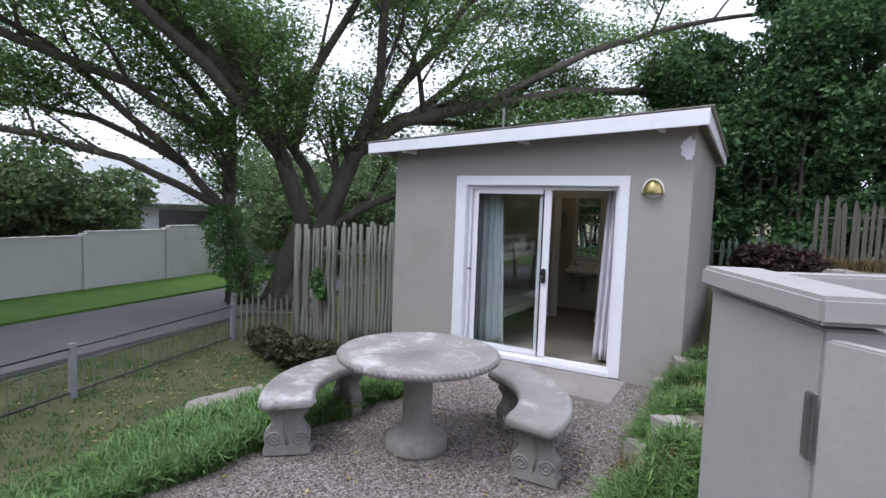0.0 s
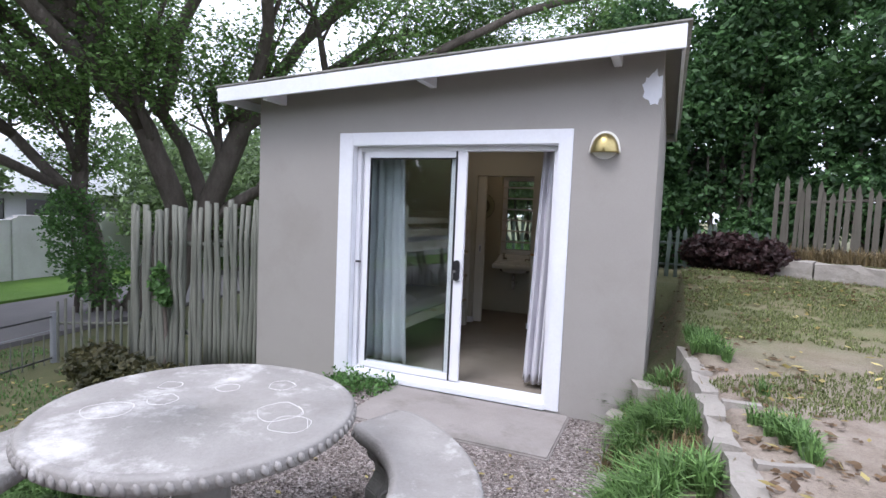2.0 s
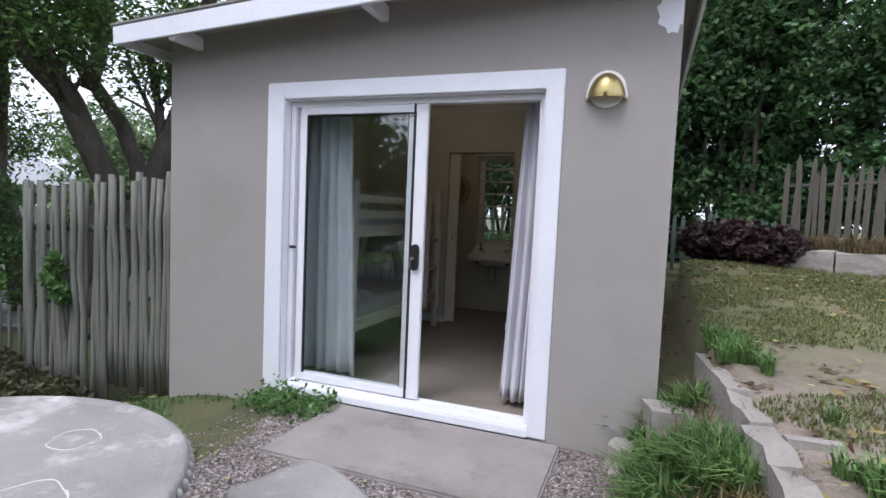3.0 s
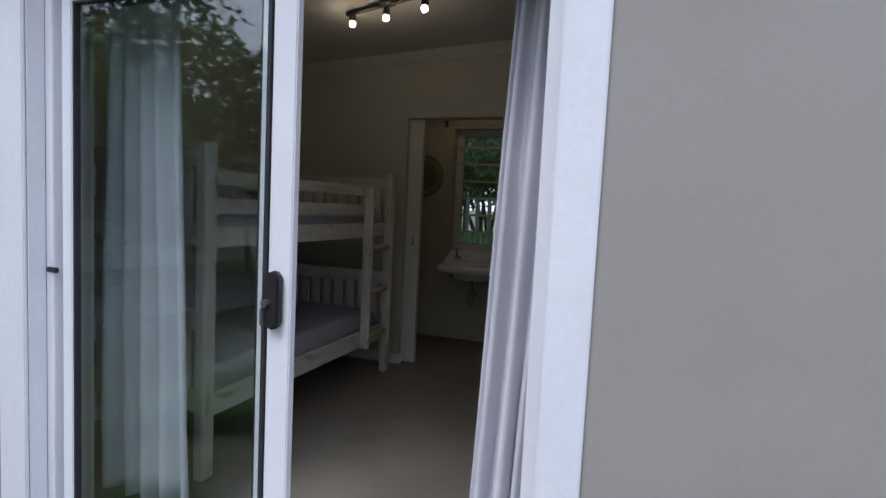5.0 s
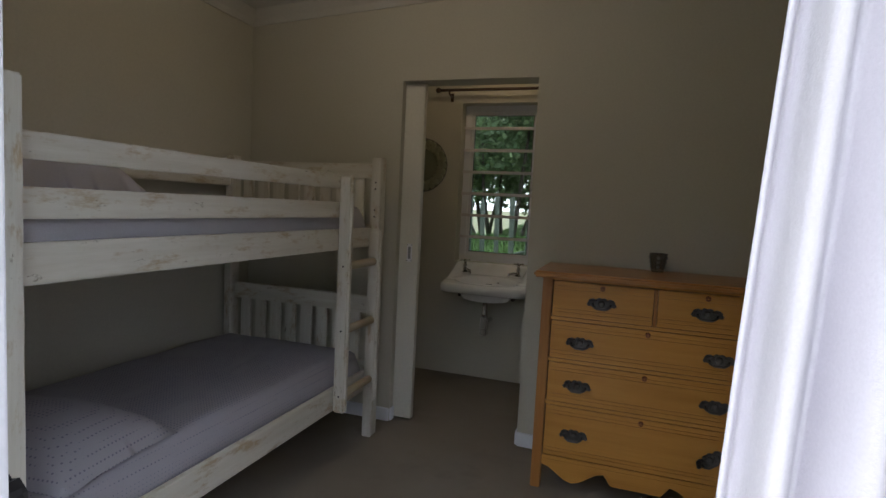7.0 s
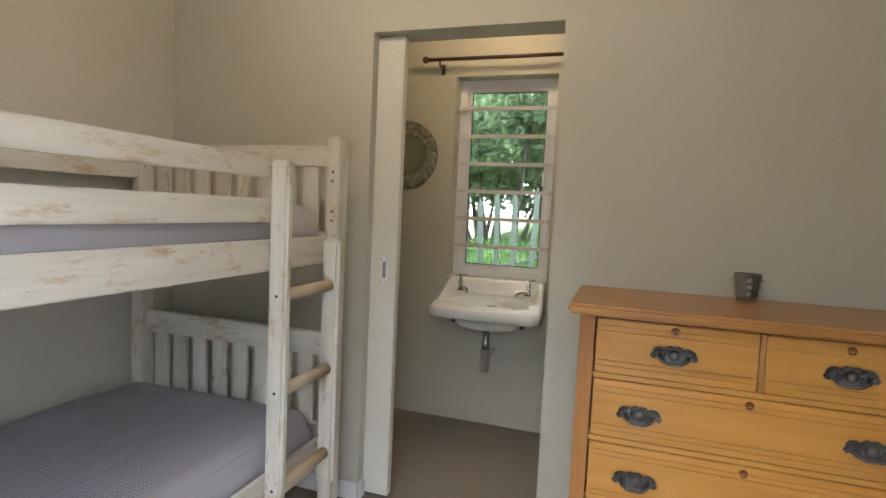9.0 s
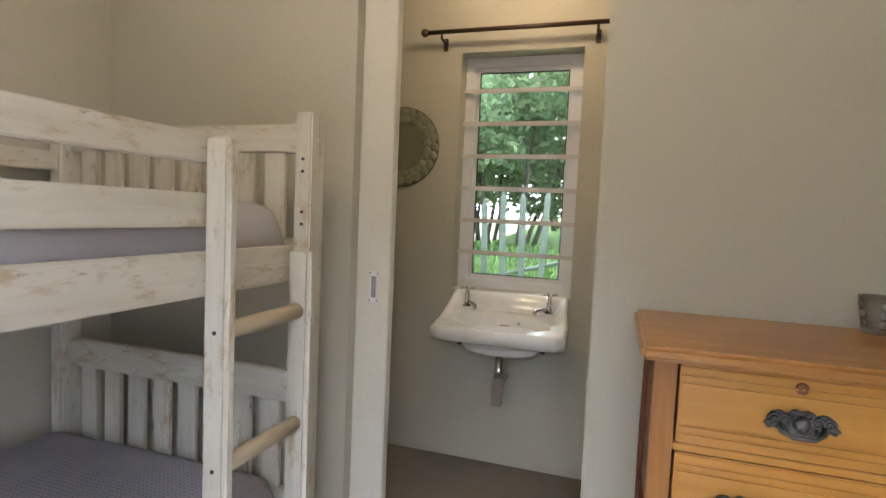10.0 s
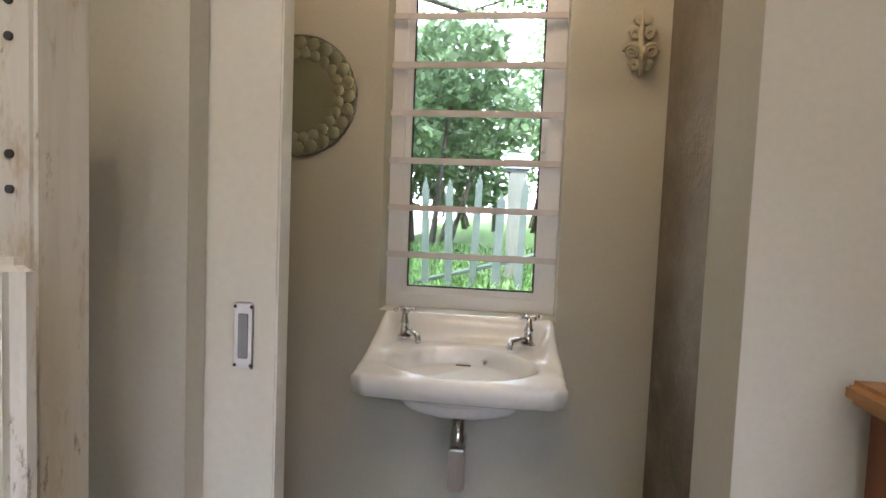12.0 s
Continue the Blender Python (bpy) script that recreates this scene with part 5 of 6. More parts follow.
def road_railing():
    t = thing("road_railing", "low grey rail fence with faded pickets along the slope", "railing")
    a, b = Vector((-6.45, 3.2, -0.62)), Vector((-7.22, 6.1, -0.62))
    d = (b - a)
    posts = [a - d * 2, a - d, a, b]
    for p in posts:
        part("post", box(p.x - 0.035, p.x + 0.035, p.y - 0.035, p.y + 0.035, -0.8, 0.03, 0.006), M_PALERAIL, t, "square grey post")
    for p, q in zip(posts, posts[1:]):
        for z in (0.59, 0.06):
            part("rail", tube([p + Vector((0, 0, z)), q + Vector((0, 0, z))], 0.012, 8), M_DARKSTEEL, t, "thin dark rail", True)
        part("wire", tube([p + Vector((0, 0, 0.42)), q + Vector((0, 0, 0.42))], 0.004, 5), M_PALERAIL, t)
        n = 20
        for k in range(1, n):
            c = p + (q - p) * k / n
            part("picket", box(c.x - 0.006, c.x + 0.006, c.y - 0.006, c.y + 0.006, -0.64, -0.24), M_POLE, t)
    c = b
    e = Vector((-5.85, 6.6, -0.55))
    for k in range(14):
        q = c + (e - c) * (k + 0.5) / 14
        h = 0.72 + 0.06 * math.sin(k * 2.3)
        part("stake", box(q.x - 0.02, q.x + 0.02, q.y - 0.01, q.y + 0.01, -0.7, -0.55 + h, 0.004), M_POLE, t, "weathered wooden stake")
    part("stake_rail", tube([c + Vector((0, 0.02, 0.5)), e + Vector((0, 0.02, 0.5))], 0.018, 6), M_POLE, t)


road_railing()


def stake_fence(name, p, q, n, z0, h, mat, label, group=""):
    t = thing(name, label, "fence")
    rng = random.Random(n)
    p, q = Vector(p), Vector(q)
    d = (q - p).normalized()
    ang = math.degrees(math.atan2(d.y, d.x))
    own = prism([(-0.03, 0), (0.03, 0), (0.03, h - 0.09), (0, h), (-0.03, h - 0.09)], -0.012, 0.012, "y")
    me = mesh_of(own, "stake", mat)
    for k in range(n):
        c = p + (q - p) * k / (n - 1)
        s = part("stake", me, None, t)
        s.matrix_local = pose(c.x, c.y, ground_z(c.x, c.y) + z0, rng.uniform(-2, 2), rng.uniform(-2.5, 2.5), ang) @ Matrix.Diagonal((rng.uniform(0.8, 1.15), 1, rng.uniform(0.9, 1.08), 1))
    for z in (0.3, h - 0.3):
        part("rail", tube([Vector((p.x, p.y, ground_z(p.x, p.y) + z0 + z)) + Vector((-d.y, d.x, 0)) * 0.035, Vector((q.x, q.y, ground_z(q.x, q.y) + z0 + z)) + Vector((-d.y, d.x, 0)) * 0.035], 0.02, 6), mat, t)


stake_fence("palisade_fence", (-0.6, 11.3, 0), (1.35, 11.1, 0), 15, -0.1, 0.95, M_TEALPALE, "dull green pointed palisade behind the lawn")
stake_fence("garden_fence", (1.35, 10.7, 0), (5.6, 9.2, 0), 56, 0.25, 1.3, M_STAKE, "weathered wooden stake fence on the terrace")
stake_fence("back_palisade", (-5.5, 12.2, 0), (-0.9, 12.0, 0), 27, -0.1, 0.98, M_TEALPALE, "grey-green pointed palisade seen through the window")
gp = thing("gate_post", "stout grey timber post with a lamp box", "post", (-2.0, 12.5, ground_z(-2.0, 12.5)))
part("post", box(-0.07, 0.07, -0.07, 0.07, -0.1, 0.95, 0.01), M_POLE, gp)
part("box", box(-0.11, 0.11, -0.09, 0.09, 0.95, 1.1, 0.02), M_PALERAIL, gp)

# ---------------------------------------------------------------- retaining blocks and stones


def rough_block(seed, lx, ly, lz, rough=0.02):
    own = box(-lx / 2, lx / 2, -ly / 2, ly / 2, 0, lz)
    bmesh.ops.subdivide_edges(own, edges=own.edges[:], cuts=2, use_grid_fill=True)
    for v in own.verts:
        v.co += Vector(noise.noise_vector(v.co * 7 + Vector((seed * 3.1, 0, 0)))) * rough
    return own


def kerb():
    t = thing("retaining_kerb", "rough concrete block kerb holding up the lawn", "kerb", kind="structure")
    rng = random.Random(2)
    y, k = 2.75, 0
    while y < 6.2:
        ly = rng.uniform(0.36, 0.46)
        ym = y + ly / 2
        x = kerb_x(ym) + 0.045 + rng.uniform(-0.012, 0.012)
        turn = math.atan2(kerb_x(ym - 0.2) - kerb_x(ym + 0.2), 0.4)
        p = part("block", rough_block(k, 0.115, ly - 0.012, 0.50, 0.034), M_BLOCK, t)
        p.location = (x, ym, -0.05 + 0.03 * (ym > 4.6) + rng.uniform(-0.025, 0.025))
        p.rotation_euler = (0, radians(rng.uniform(-3, 3)), turn + radians(rng.uniform(-3, 3)))
        if k % 2:
            w = part("web", rough_block(k + 30, 0.22, 0.045, 0.10, 0.012), M_BLOCK, t, "broken web of a hollow block")
            w.location = (x + 0.15, ym + 0.1, 0.385)
            w.rotation_euler = (0, 0, turn + 0.15)
        y += ly
        k += 1
    for x, y, s in ((-0.24, 4.45, 0.15), (-0.25, 4.75, 0.14), (-0.26, 5.5, 0.17), (-0.20, 3.9, 0.15), (0.02, 3.75, 0.20), (-0.3, 5.9, 0.15), (-0.09, 5.9, 0.2)):
        p = part("stone", rough_block(k, s, s * 1.2, s * 0.9, 0.03), M_BLOCK, t, "loose edging stone")
        p.location = (x, y, ground_z(x, y) - 0.03)
        p.rotation_euler = (0, 0, rng.uniform(0, 2))
        k += 1


kerb()


def terrace():
    t = thing("terrace_wall", "low stone terrace wall below the stake fence", "wall", kind="structure")
    rng = random.Random(8)
    p, q = Vector((1.25, 9.95)), Vector((5.6, 8.4))
    d = (q - p).normalized()
    for k in range(10):
        c = p + d * (0.24 + 0.46 * k)
        b = part("stone", rough_block(40 + k, 0.45, 0.26, 0.24, 0.03), M_BLOCK, t)
        b.location = (c.x, c.y, lawn_z(c.x, c.y) - 0.03)
        b.rotation_euler = (0, 0, math.atan2(d.y, d.x) + rng.uniform(-0.05, 0.05))
    n = Vector((-d.y, d.x))
    bank = prism([((p + n * 0.1).x, (p + n * 0.1).y), ((q + n * 0.1).x, (q + n * 0.1).y), ((q + n * 1.4).x, (q + n * 1.4).y), ((p + n * 1.4).x, (p + n * 1.4).y)], 0.3, 1.06, "z")
    part("bank", bank, M_DIRT, t)


terrace()


def rocks():
    rng = random.Random(11)
    for k, (x, y, s) in enumerate(((-3.95, 3.35, 0.42), (-4.2, 3.6, 0.35), (-3.75, 3.75, 0.28), (-3.9, 4.2, 0.22), (-3.6, 4.6, 0.2), (-4.3, 4.0, 0.25))):
        own = bmesh.new()
        bmesh.ops.create_icosphere(own, subdivisions=3, radius=1)
        for v in own.verts:
            v.co *= 1 + 0.35 * noise.noise(v.co * 1.7 + Vector((k * 5, 0, 0)))
            v.co = Vector((v.co.x * s, v.co.y * s * 0.7, v.co.z * s * 0.42))
        ob = tagged(part("rock", own, M_BLOCK, None, "", True), "weathered pale rock at the edge of the bank", "rock", "rocks on the bank")
        ob.matrix_world = pose(x, y, ground_z(x, y) + s * 0.08, 0, 0, rng.uniform(0, 180))


rocks()

# ---------------------------------------------------------------- boundary wall and house over the road


def boundary_wall():
    t = thing("boundary_wall", "pale grey boundary wall of stepped panels over the road", "wall")
    t.matrix_world = ROAD
    for k in range(-8, 9):
        y = 0.05 + 2.45 * (k - 1)
        top = 1.22 + 0.02 * k if k < 1 else 1.38 + 0.10 * min(k - 1, 4)
        part("panel", box(-2.42, -2.30, y, y + 2.32, -0.2, top, 0.01), M_GREYWALL, t)
        part("capping", box(-2.44, -2.28, y + 0.004, y + 2.316, top + 0.002, top + 0.04, 0.008), M_GREYWALL, t)
        part("pillar", box(-2.46, -2.26, y + 2.322, y + 2.448, -0.2, top + 0.08, 0.01), M_GREYWALL, t)
    part("meter_plate", box(-2.297, -2.28, 0.35, 0.53, 1.02, 1.09, 0.004), M_DARKGAP, t, "small dark plate")


boundary_wall()


def house():
    t = thing("house", "single-storey pale house with a white roof beyond the wall", "house", (-22.0, 17.5, -0.6))
    t.rotation_euler = (0, 0, radians(12))
    part("wall", box(-5, 4, -4, 6, 0, 2.2), M_HOUSE, t)
    part("roof", prism([(-5.8, 2.2), (4.8, 2.2), (4.8, 2.42), (1.5, 4.0), (-2.5, 4.0), (-5.8, 2.42)], -4.8, 6.8, "y"), M_ROOFWHITE, t, "white sheet roof")
    for y in (-3.2, 0.4):
        w = part("window", box(4.0, 4.04, y, y + 3.0, 0.9, 1.95), M_DARKGAP, t, "dark shaded opening")
        part("frame", box(4.04, 4.08, y - 0.05, y + 3.05, 1.95, 2.05), M_HOUSE, w)
    for x in (-3.6, 0.2):
        part("window", box(x, x + 2.8, -4.04, -4.0, 0.9, 1.95), M_DARKGAP, t)


house()

# ---------------------------------------------------------------- plants


def grow(limbs, tips, rng, start, heading, length, radius, depth, up):
    """A bending limb that forks into thinner ones."""
    pts, rad = [Vector(start)], [radius]
    h = Vector(heading).normalized()
    n = max(4, int(length / 0.35))
    for k in range(n):
        h = (h + Vector((rng.uniform(-1, 1), rng.uniform(-1, 1), rng.uniform(-1, 1))) * 0.16 + Vector((0, 0, up)) * 0.05).normalized()
        pts.append(pts[-1] + h * (length / n))
        rad.append(radius * (1 - 0.62 * (k + 1) / n))
    limbs.append((pts, rad))
    if depth <= 0:
        tips.extend(pts[n // 3:])
        return
    for k in range(3 if depth > 1 else 4):
        i = int(n * rng.uniform(0.35, 1.0))
        side = Vector((rng.uniform(-1, 1), rng.uniform(-1, 1), rng.uniform(-0.35, 0.6)))
        d = (pts[min(i, n)] - pts[min(i, n) - 1]).normalized() * 0.9 + side * 0.8
        grow(limbs, tips, rng, pts[min(i, n)], d, length * rng.uniform(0.5, 0.75), rad[min(i, n)] * 0.62, depth - 1, up * 0.4)


def big_tree():
    rng = random.Random(21)
    base = Vector((-9.3, 8.75, -0.62))
    r = Vector((0.70, 0.714, 0))
    f = Vector((-0.714, 0.70, 0))

    def at(a, z, dep=0.0):
        return base + r * a + f * dep + Vector((0, 0, z + 0.62))
    t = thing("garden_tree", "broad spreading tree with several leaning trunks and airy leaves", "tree", base)
    stems = [
        ([at(-0.35, -0.7), at(-0.6, 0.4, 0.1), at(-0.85, 1.6, 0.2), at(-0.8, 3.0, 0.3), at(-0.9, 4.6, 0.4)], 0.21),
        ([at(0.1, -0.7), at(0.45, 0.5, -0.1), at(0.75, 1.4, -0.3), at(0.35, 2.7, -0.8), at(-0.4, 4.0, -1.5), at(-1.9, 5.2, -2.6), at(-4.0, 6.3, -3.8), at(-6.2, 7.0, -4.6)], 0.25),
        ([at(0.45, -0.7), at(1.0, 0.6), at(1.45, 1.8, -0.2), at(1.9, 3.0, -0.6), at(2.9, 3.75, -1.0), at(4.6, 4.1, -1.5), at(6.5, 4.5, -1.9), at(8.6, 4.7, -2.2)], 0.27),
        ([at(1.25, 1.3, -0.1), at(0.9, 2.6, 0.2), at(0.0, 3.9, 0.6), at(-1.6, 5.2, 0.6), at(-3.4, 6.0, 0.2)], 0.15),
        ([at(2.0, 3.1, -0.5), at(2.9, 4.6, -0.9), at(4.1, 6.1, -1.6), at(5.2, 7.4, -2.3)], 0.14),
        ([at(1.2, 1.1), at(2.1, 1.75, -0.4), at(3.0, 2.15, -0.7), at(4.3, 2.6, -0.6)], 0.13),
        ([at(0.5, 3.0, -0.7), at(1.0, 4.6, -1.4), at(1.9, 6.2, -2.3), at(2.6, 7.8, -3.4)], 0.12),
        ([at(-0.7, 1.3, 0.2), at(-1.7, 2.5, -0.2), at(-3.2, 3.3, -0.8), at(-5.2, 3.7, -1.2)], 0.11),
        ([at(3.0, 3.8, -1.0), at(4.4, 4.9, -0.4), at(6.2, 5.7, 0.4), at(8.0, 6.2, 1.0)], 0.11),
        ([at(-0.8, 3.2, 0.3), at(-2.2, 4.2, 1.1), at(-4.0, 4.8, 1.9)], 0.10),
        ([at(-0.85, 3.4, 0.3), at(-2.4, 5.2, -0.8), at(-4.6, 6.4, -2.0), at(-7.4, 6.9, -3.2)], 0.11),
        ([at(-0.4, 4.0, -1.5), at(-1.2, 5.8, -2.4), at(-1.4, 7.6, -3.6), at(-1.0, 9.2, -4.6)], 0.11),
        ([at(2.9, 4.6, -0.9), at(4.8, 6.6, 0.4), at(6.8, 8.0, 1.4)], 0.10),
        ([at(-1.7, 2.5, -0.2), at(-3.6, 4.4, -2.0), at(-5.6, 5.2, -4.0)], 0.09),
        ([at(-0.8, 3.0, 0.3), at(-2.5, 3.9, -1.5), at(-5.0, 4.6, -3.5), at(-8.0, 4.8, -5.0)], 0.12),
        ([at(0.35, 2.7, -0.8), at(-1.0, 4.2, -2.5), at(-3.0, 5.5, -4.5), at(-5.5, 6.2, -6.5)], 0.14),
        ([at(1.9, 3.0, -0.6), at(2.2, 4.4, -2.0), at(2.0, 6.0, -4.0), at(1.2, 7.2, -6.0)], 0.13),
        ([at(4.6, 4.1, -1.5), at(6.5, 5.2, -2.6), at(9.0, 6.0, -3.4), at(11.0, 6.3, -3.8)], 0.09),
        ([at(2.9, 3.75, -1.0), at(5.0, 3.9, -0.2), at(7.5, 4.2, 0.3), at(9.8, 4.3, 0.6)], 0.09),
        ([at(-0.85, 1.6, 0.2), at(-2.6, 2.5, -1.5), at(-4.8, 3.0, -3.0), at(-7.0, 2.9, -4.2)], 0.09),
    ]
    trunk = bmesh.new()
    limbs, tips = [], []
    for pts, rad in stems:
        fine = []
        for a, b in zip(pts, pts[1:]):
            for k in range(4):
                fine.append(a.lerp(b, k / 4) + Vector(noise.noise_vector(a.lerp(b, k / 4) * 0.9)) * 0.09)
        fine.append(pts[-1])
        n = len(fine)
        rads = [rad * (1 - 0.72 * k / n) for k in range(n)]
        if pts[0].z < -0.4:
            rads[0] *= 1.5
            rads[1] *= 1.2
        tube(fine, rads, 12, trunk)
        for k in range(n // 3, n, 2):
            d = (fine[min(k + 1, n - 1)] - fine[k - 1]).normalized() * 0.7 + Vector((rng.uniform(-1, 1), rng.uniform(-1, 1), rng.uniform(-0.3, 0.9)))
            grow(limbs, tips, rng, fine[k], d, rng.uniform(1.3, 2.4), max(0.022, rads[k] * 0.5), 2, 0.6)
    part("trunk", trunk, M_BARK, t, "grey-brown leaning trunks", True).matrix_parent_inverse = t.matrix_world.inverted()
    lb = bmesh.new()
    for pts, rads in limbs:
        tube(pts, [max(0.006, x) for x in rads], 5, lb)
    o = part("branching", lb, M_BARK, t, "many fine dark branches", True)
    nr = np.random.default_rng(5)
    tp = np.array([tuple(p) for p in tips])
    keep = tp[:, 2] > 1.7
    tp = tp[keep]
    cl = tp[nr.integers(0, len(tp), 270000)] + nr.normal(scale=(0.34, 0.34, 0.14), size=(270000, 3))
    c = part("crown", quads_mesh("crown", leaves_at(cl, 0.046, nr, 0.55), M_LEAF), None, t, "airy layered green leaves")
    inv = Matrix.Translation(base).inverted()
    for ob in (trunk_fix for trunk_fix in t.children):
        ob.matrix_parent_inverse = inv


big_tree()


def leafy_mass(name, label, cat, lobes, count, size, mat, seed, stems=(), flat=0.2):
    """A bush or hedge tree: leaves gathered on many lumpy lobes, on stems."""
    rng = np.random.default_rng(seed)
    c = np.mean([l[:3] for l in lobes], axis=0)
    base = Vector((c[0], c[1], ground_z(c[0], c[1])))
    t = thing(name, label, cat, base)
    inv = Matrix.Translation(base).inverted()
    pts = []
    w = np.array([l[3] * l[4] for l in lobes])
    for l, k in zip(lobes, (count * w / w.sum()).astype(int)):
        d = rng.normal(size=(k, 3))
        d /= np.linalg.norm(d, axis=1)[:, None]
        lump = 0.82 + 0.30 * np.sin(d[:, 0] * 7 + l[0]) * np.sin(d[:, 1] * 6 + l[1]) * np.cos(d[:, 2] * 8)
        rad = lump * (1 - 0.28 * rng.random(k) ** 2) * (1 + 0.08 * rng.normal(size=k))
        pts.append(np.array(l[:3]) + d * rad[:, None] * np.array([l[3], l[3], l[4]]))
    pts = np.concatenate(pts)
    part("crown", quads_mesh("crown", leaves_at(pts, size, rng, flat), mat), None, t).matrix_parent_inverse = inv
    sb = bmesh.new()
    for l in lobes:
        foot = Vector((base.x + (l[0] - base.x) * 0.5, base.y + (l[1] - base.y) * 0.5, base.z - 0.1))
        tip = Vector(l[:3])
        mid = foot.lerp(tip, 0.5) + Vector((0.1 * math.sin(l[0] * 9), 0.1, 0))
        tube([foot, mid, tip], [0.03 + 0.02 * l[3], 0.025 + 0.012 * l[3], 0.012], 6, sb)
    part("stem", sb, M_BARK, t, "", True).matrix_parent_inverse = inv


def hedge_row():
    rng = random.Random(31)
    spots = [(-0.4, 12.6), (1.2, 12.4), (2.9, 11.9), (4.6, 11.2), (6.4, 10.3), (2.0, 14.5), (5.0, 13.5), (8.2, 9.5)]
    for k, (x, y) in enumerate(spots):
        z0 = ground_z(x, y)
        hgt = (5.2, 6.6, 7.8, 8.6, 9.0, 11.5, 12.5, 10.0)[k]
        lobes = []
        for j in range(17):
            f = (j + 0.5) / 17
            a = rng.uniform(0, 6.28)
            w = 1.05 * (1 - 0.35 * abs(f - 0.45))
            lobes.append((x + rng.uniform(0.2, 0.95) * math.cos(a), y + rng.uniform(0.2, 0.8) * math.sin(a), z0 + 0.25 + f * (hgt - 0.65), w * rng.uniform(0.7, 1.05), w * rng.uniform(0.55, 0.85)))
        leafy_mass("hedge_tree", "dense dark green evergreen tree behind the lawn", "tree", lobes, 46000, 0.06, M_HEDGE, 100 + k)


hedge_row()
leafy_mass("purple_bush", "low purple-brown bush before the terrace wall", "bush", [(0.75, 10.3, 1.10, 0.42, 0.32), (1.15, 10.0, 1.05, 0.38, 0.3), (0.45, 10.55, 1.08, 0.35, 0.28)], 5000, 0.05, M_PURPLE, 7)
leafy_mass("slope_shrub", "small dark shrub at the foot of the pole fence", "bush", [(-5.3, 5.6, -0.35, 0.42, 0.2), (-5.9, 5.8, -0.42, 0.4, 0.18), (-4.7, 5.5, -0.3, 0.36, 0.16), (-6.4, 6.1, -0.45, 0.35, 0.2)], 4200, 0.045, M_OLIVE, 8)
leafy_mass("trunk_shrub", "leafy shrub growing round the tree trunk", "bush", [(-9.7, 7.9, 0.9, 0.5, 0.9), (-9.3, 8.1, 0.2, 0.6, 0.7), (-10.2, 8.2, 1.2, 0.5, 0.6)], 4000, 0.045, M_SHRUB, 9)
leafy_mass("fence_creeper", "leafy creeper sprig on the pole fence", "plant", [(-5.25, 6.02, 0.62, 0.12, 0.2), (-5.15, 6.0, 0.45, 0.1, 0.14)], 240, 0.05, M_SHRUB, 10)
for k, (x, y, s) in enumerate(((-19, 6.5, 2.0), (-18.5, 9.0, 1.7), (-21, 4.0, 2.6), (-17.5, 3.0, 1.9), (-18, 0.5, 2.2), (-23, 25, 3.2), (-15, 23, 2.8), (-9, 24, 3.0), (-13, 14.5, 2.0), (-16, 17, 2.6))):
    leafy_mass("street_tree", "green garden tree beyond the road", "tree", [(x + 0.8 * s * math.cos(a), y + 0.8 * s * math.sin(a), -0.6 + s * (1.15 + 0.42 * math.sin(a * 2.3)), s * 0.75, s * 0.5) for a in (0, 0.9, 1.8, 2.7, 3.6, 4.5, 5.4)], 14000, 0.10, M_STREET, 200 + k)
for k, (x, y, s) in enumerate(((-4.9, 17.5, 1.7), (-2.2, 19.5, 2.2), (0.6, 18.0, 1.9), (-3.4, 15.5, 1.15), (-7.5, 18.0, 2.2))):
    leafy_mass("back_tree", "tree behind the palisade, its green paled for haze", "tree", [(x + 0.8 * s * math.cos(a), y + 0.8 * s * math.sin(a), 1.1 + s * (1.2 + 0.6 * math.sin(a * 2.1 + k)), s * 0.7, s * 0.5) for a in (0, 0.9, 1.8, 2.7, 3.6, 4.5, 5.4)], 9000, 0.08, M_BACK, 300 + k)

for k, (x, y, s) in enumerate(((-6.5, -5.5, 2.3), (-3.0, -7.0, 2.6), (0.5, -6.5, 2.4), (4.0, -5.0, 2.5), (-9.5, -3.0, 2.2), (-14, -2.5, 3.2), (-17.5, -6, 3.4), (-16.5, 0.0, 3.0))):
    leafy_mass("yard_tree", "tall dark garden tree mirrored in the door glass", "tree", [(x + 0.8 * s * math.cos(a), y + 0.5 * s * math.sin(a), s * (0.45 + 0.2 * j), s * 0.8, s * 0.5) for j, a in enumerate((0, 2.1, 4.2, 1.0, 3.1, 5.2, 0.5))], 9000, 0.13, M_HEDGE, 400 + k)


def stuff(name, me, label, cat):
    tagged(new(name, me), label, cat, "", "stuff")


def scatter(n, seed, x0, x1, y0, y1, test, clump=0.0):
    rng = np.random.default_rng(seed)
    out = []
    while len(out) < n:
        x, y = rng.uniform(x0, x1), rng.uniform(y0, y1)
        if test(x, y) and (clump == 0 or noise.noise((x * 2.2, y * 2.2, seed)) + 0.5 * noise.noise((x * 9, y * 9, seed)) > clump):
            out.append((x, y, ground_z(x, y)))
    return np.array(out), rng


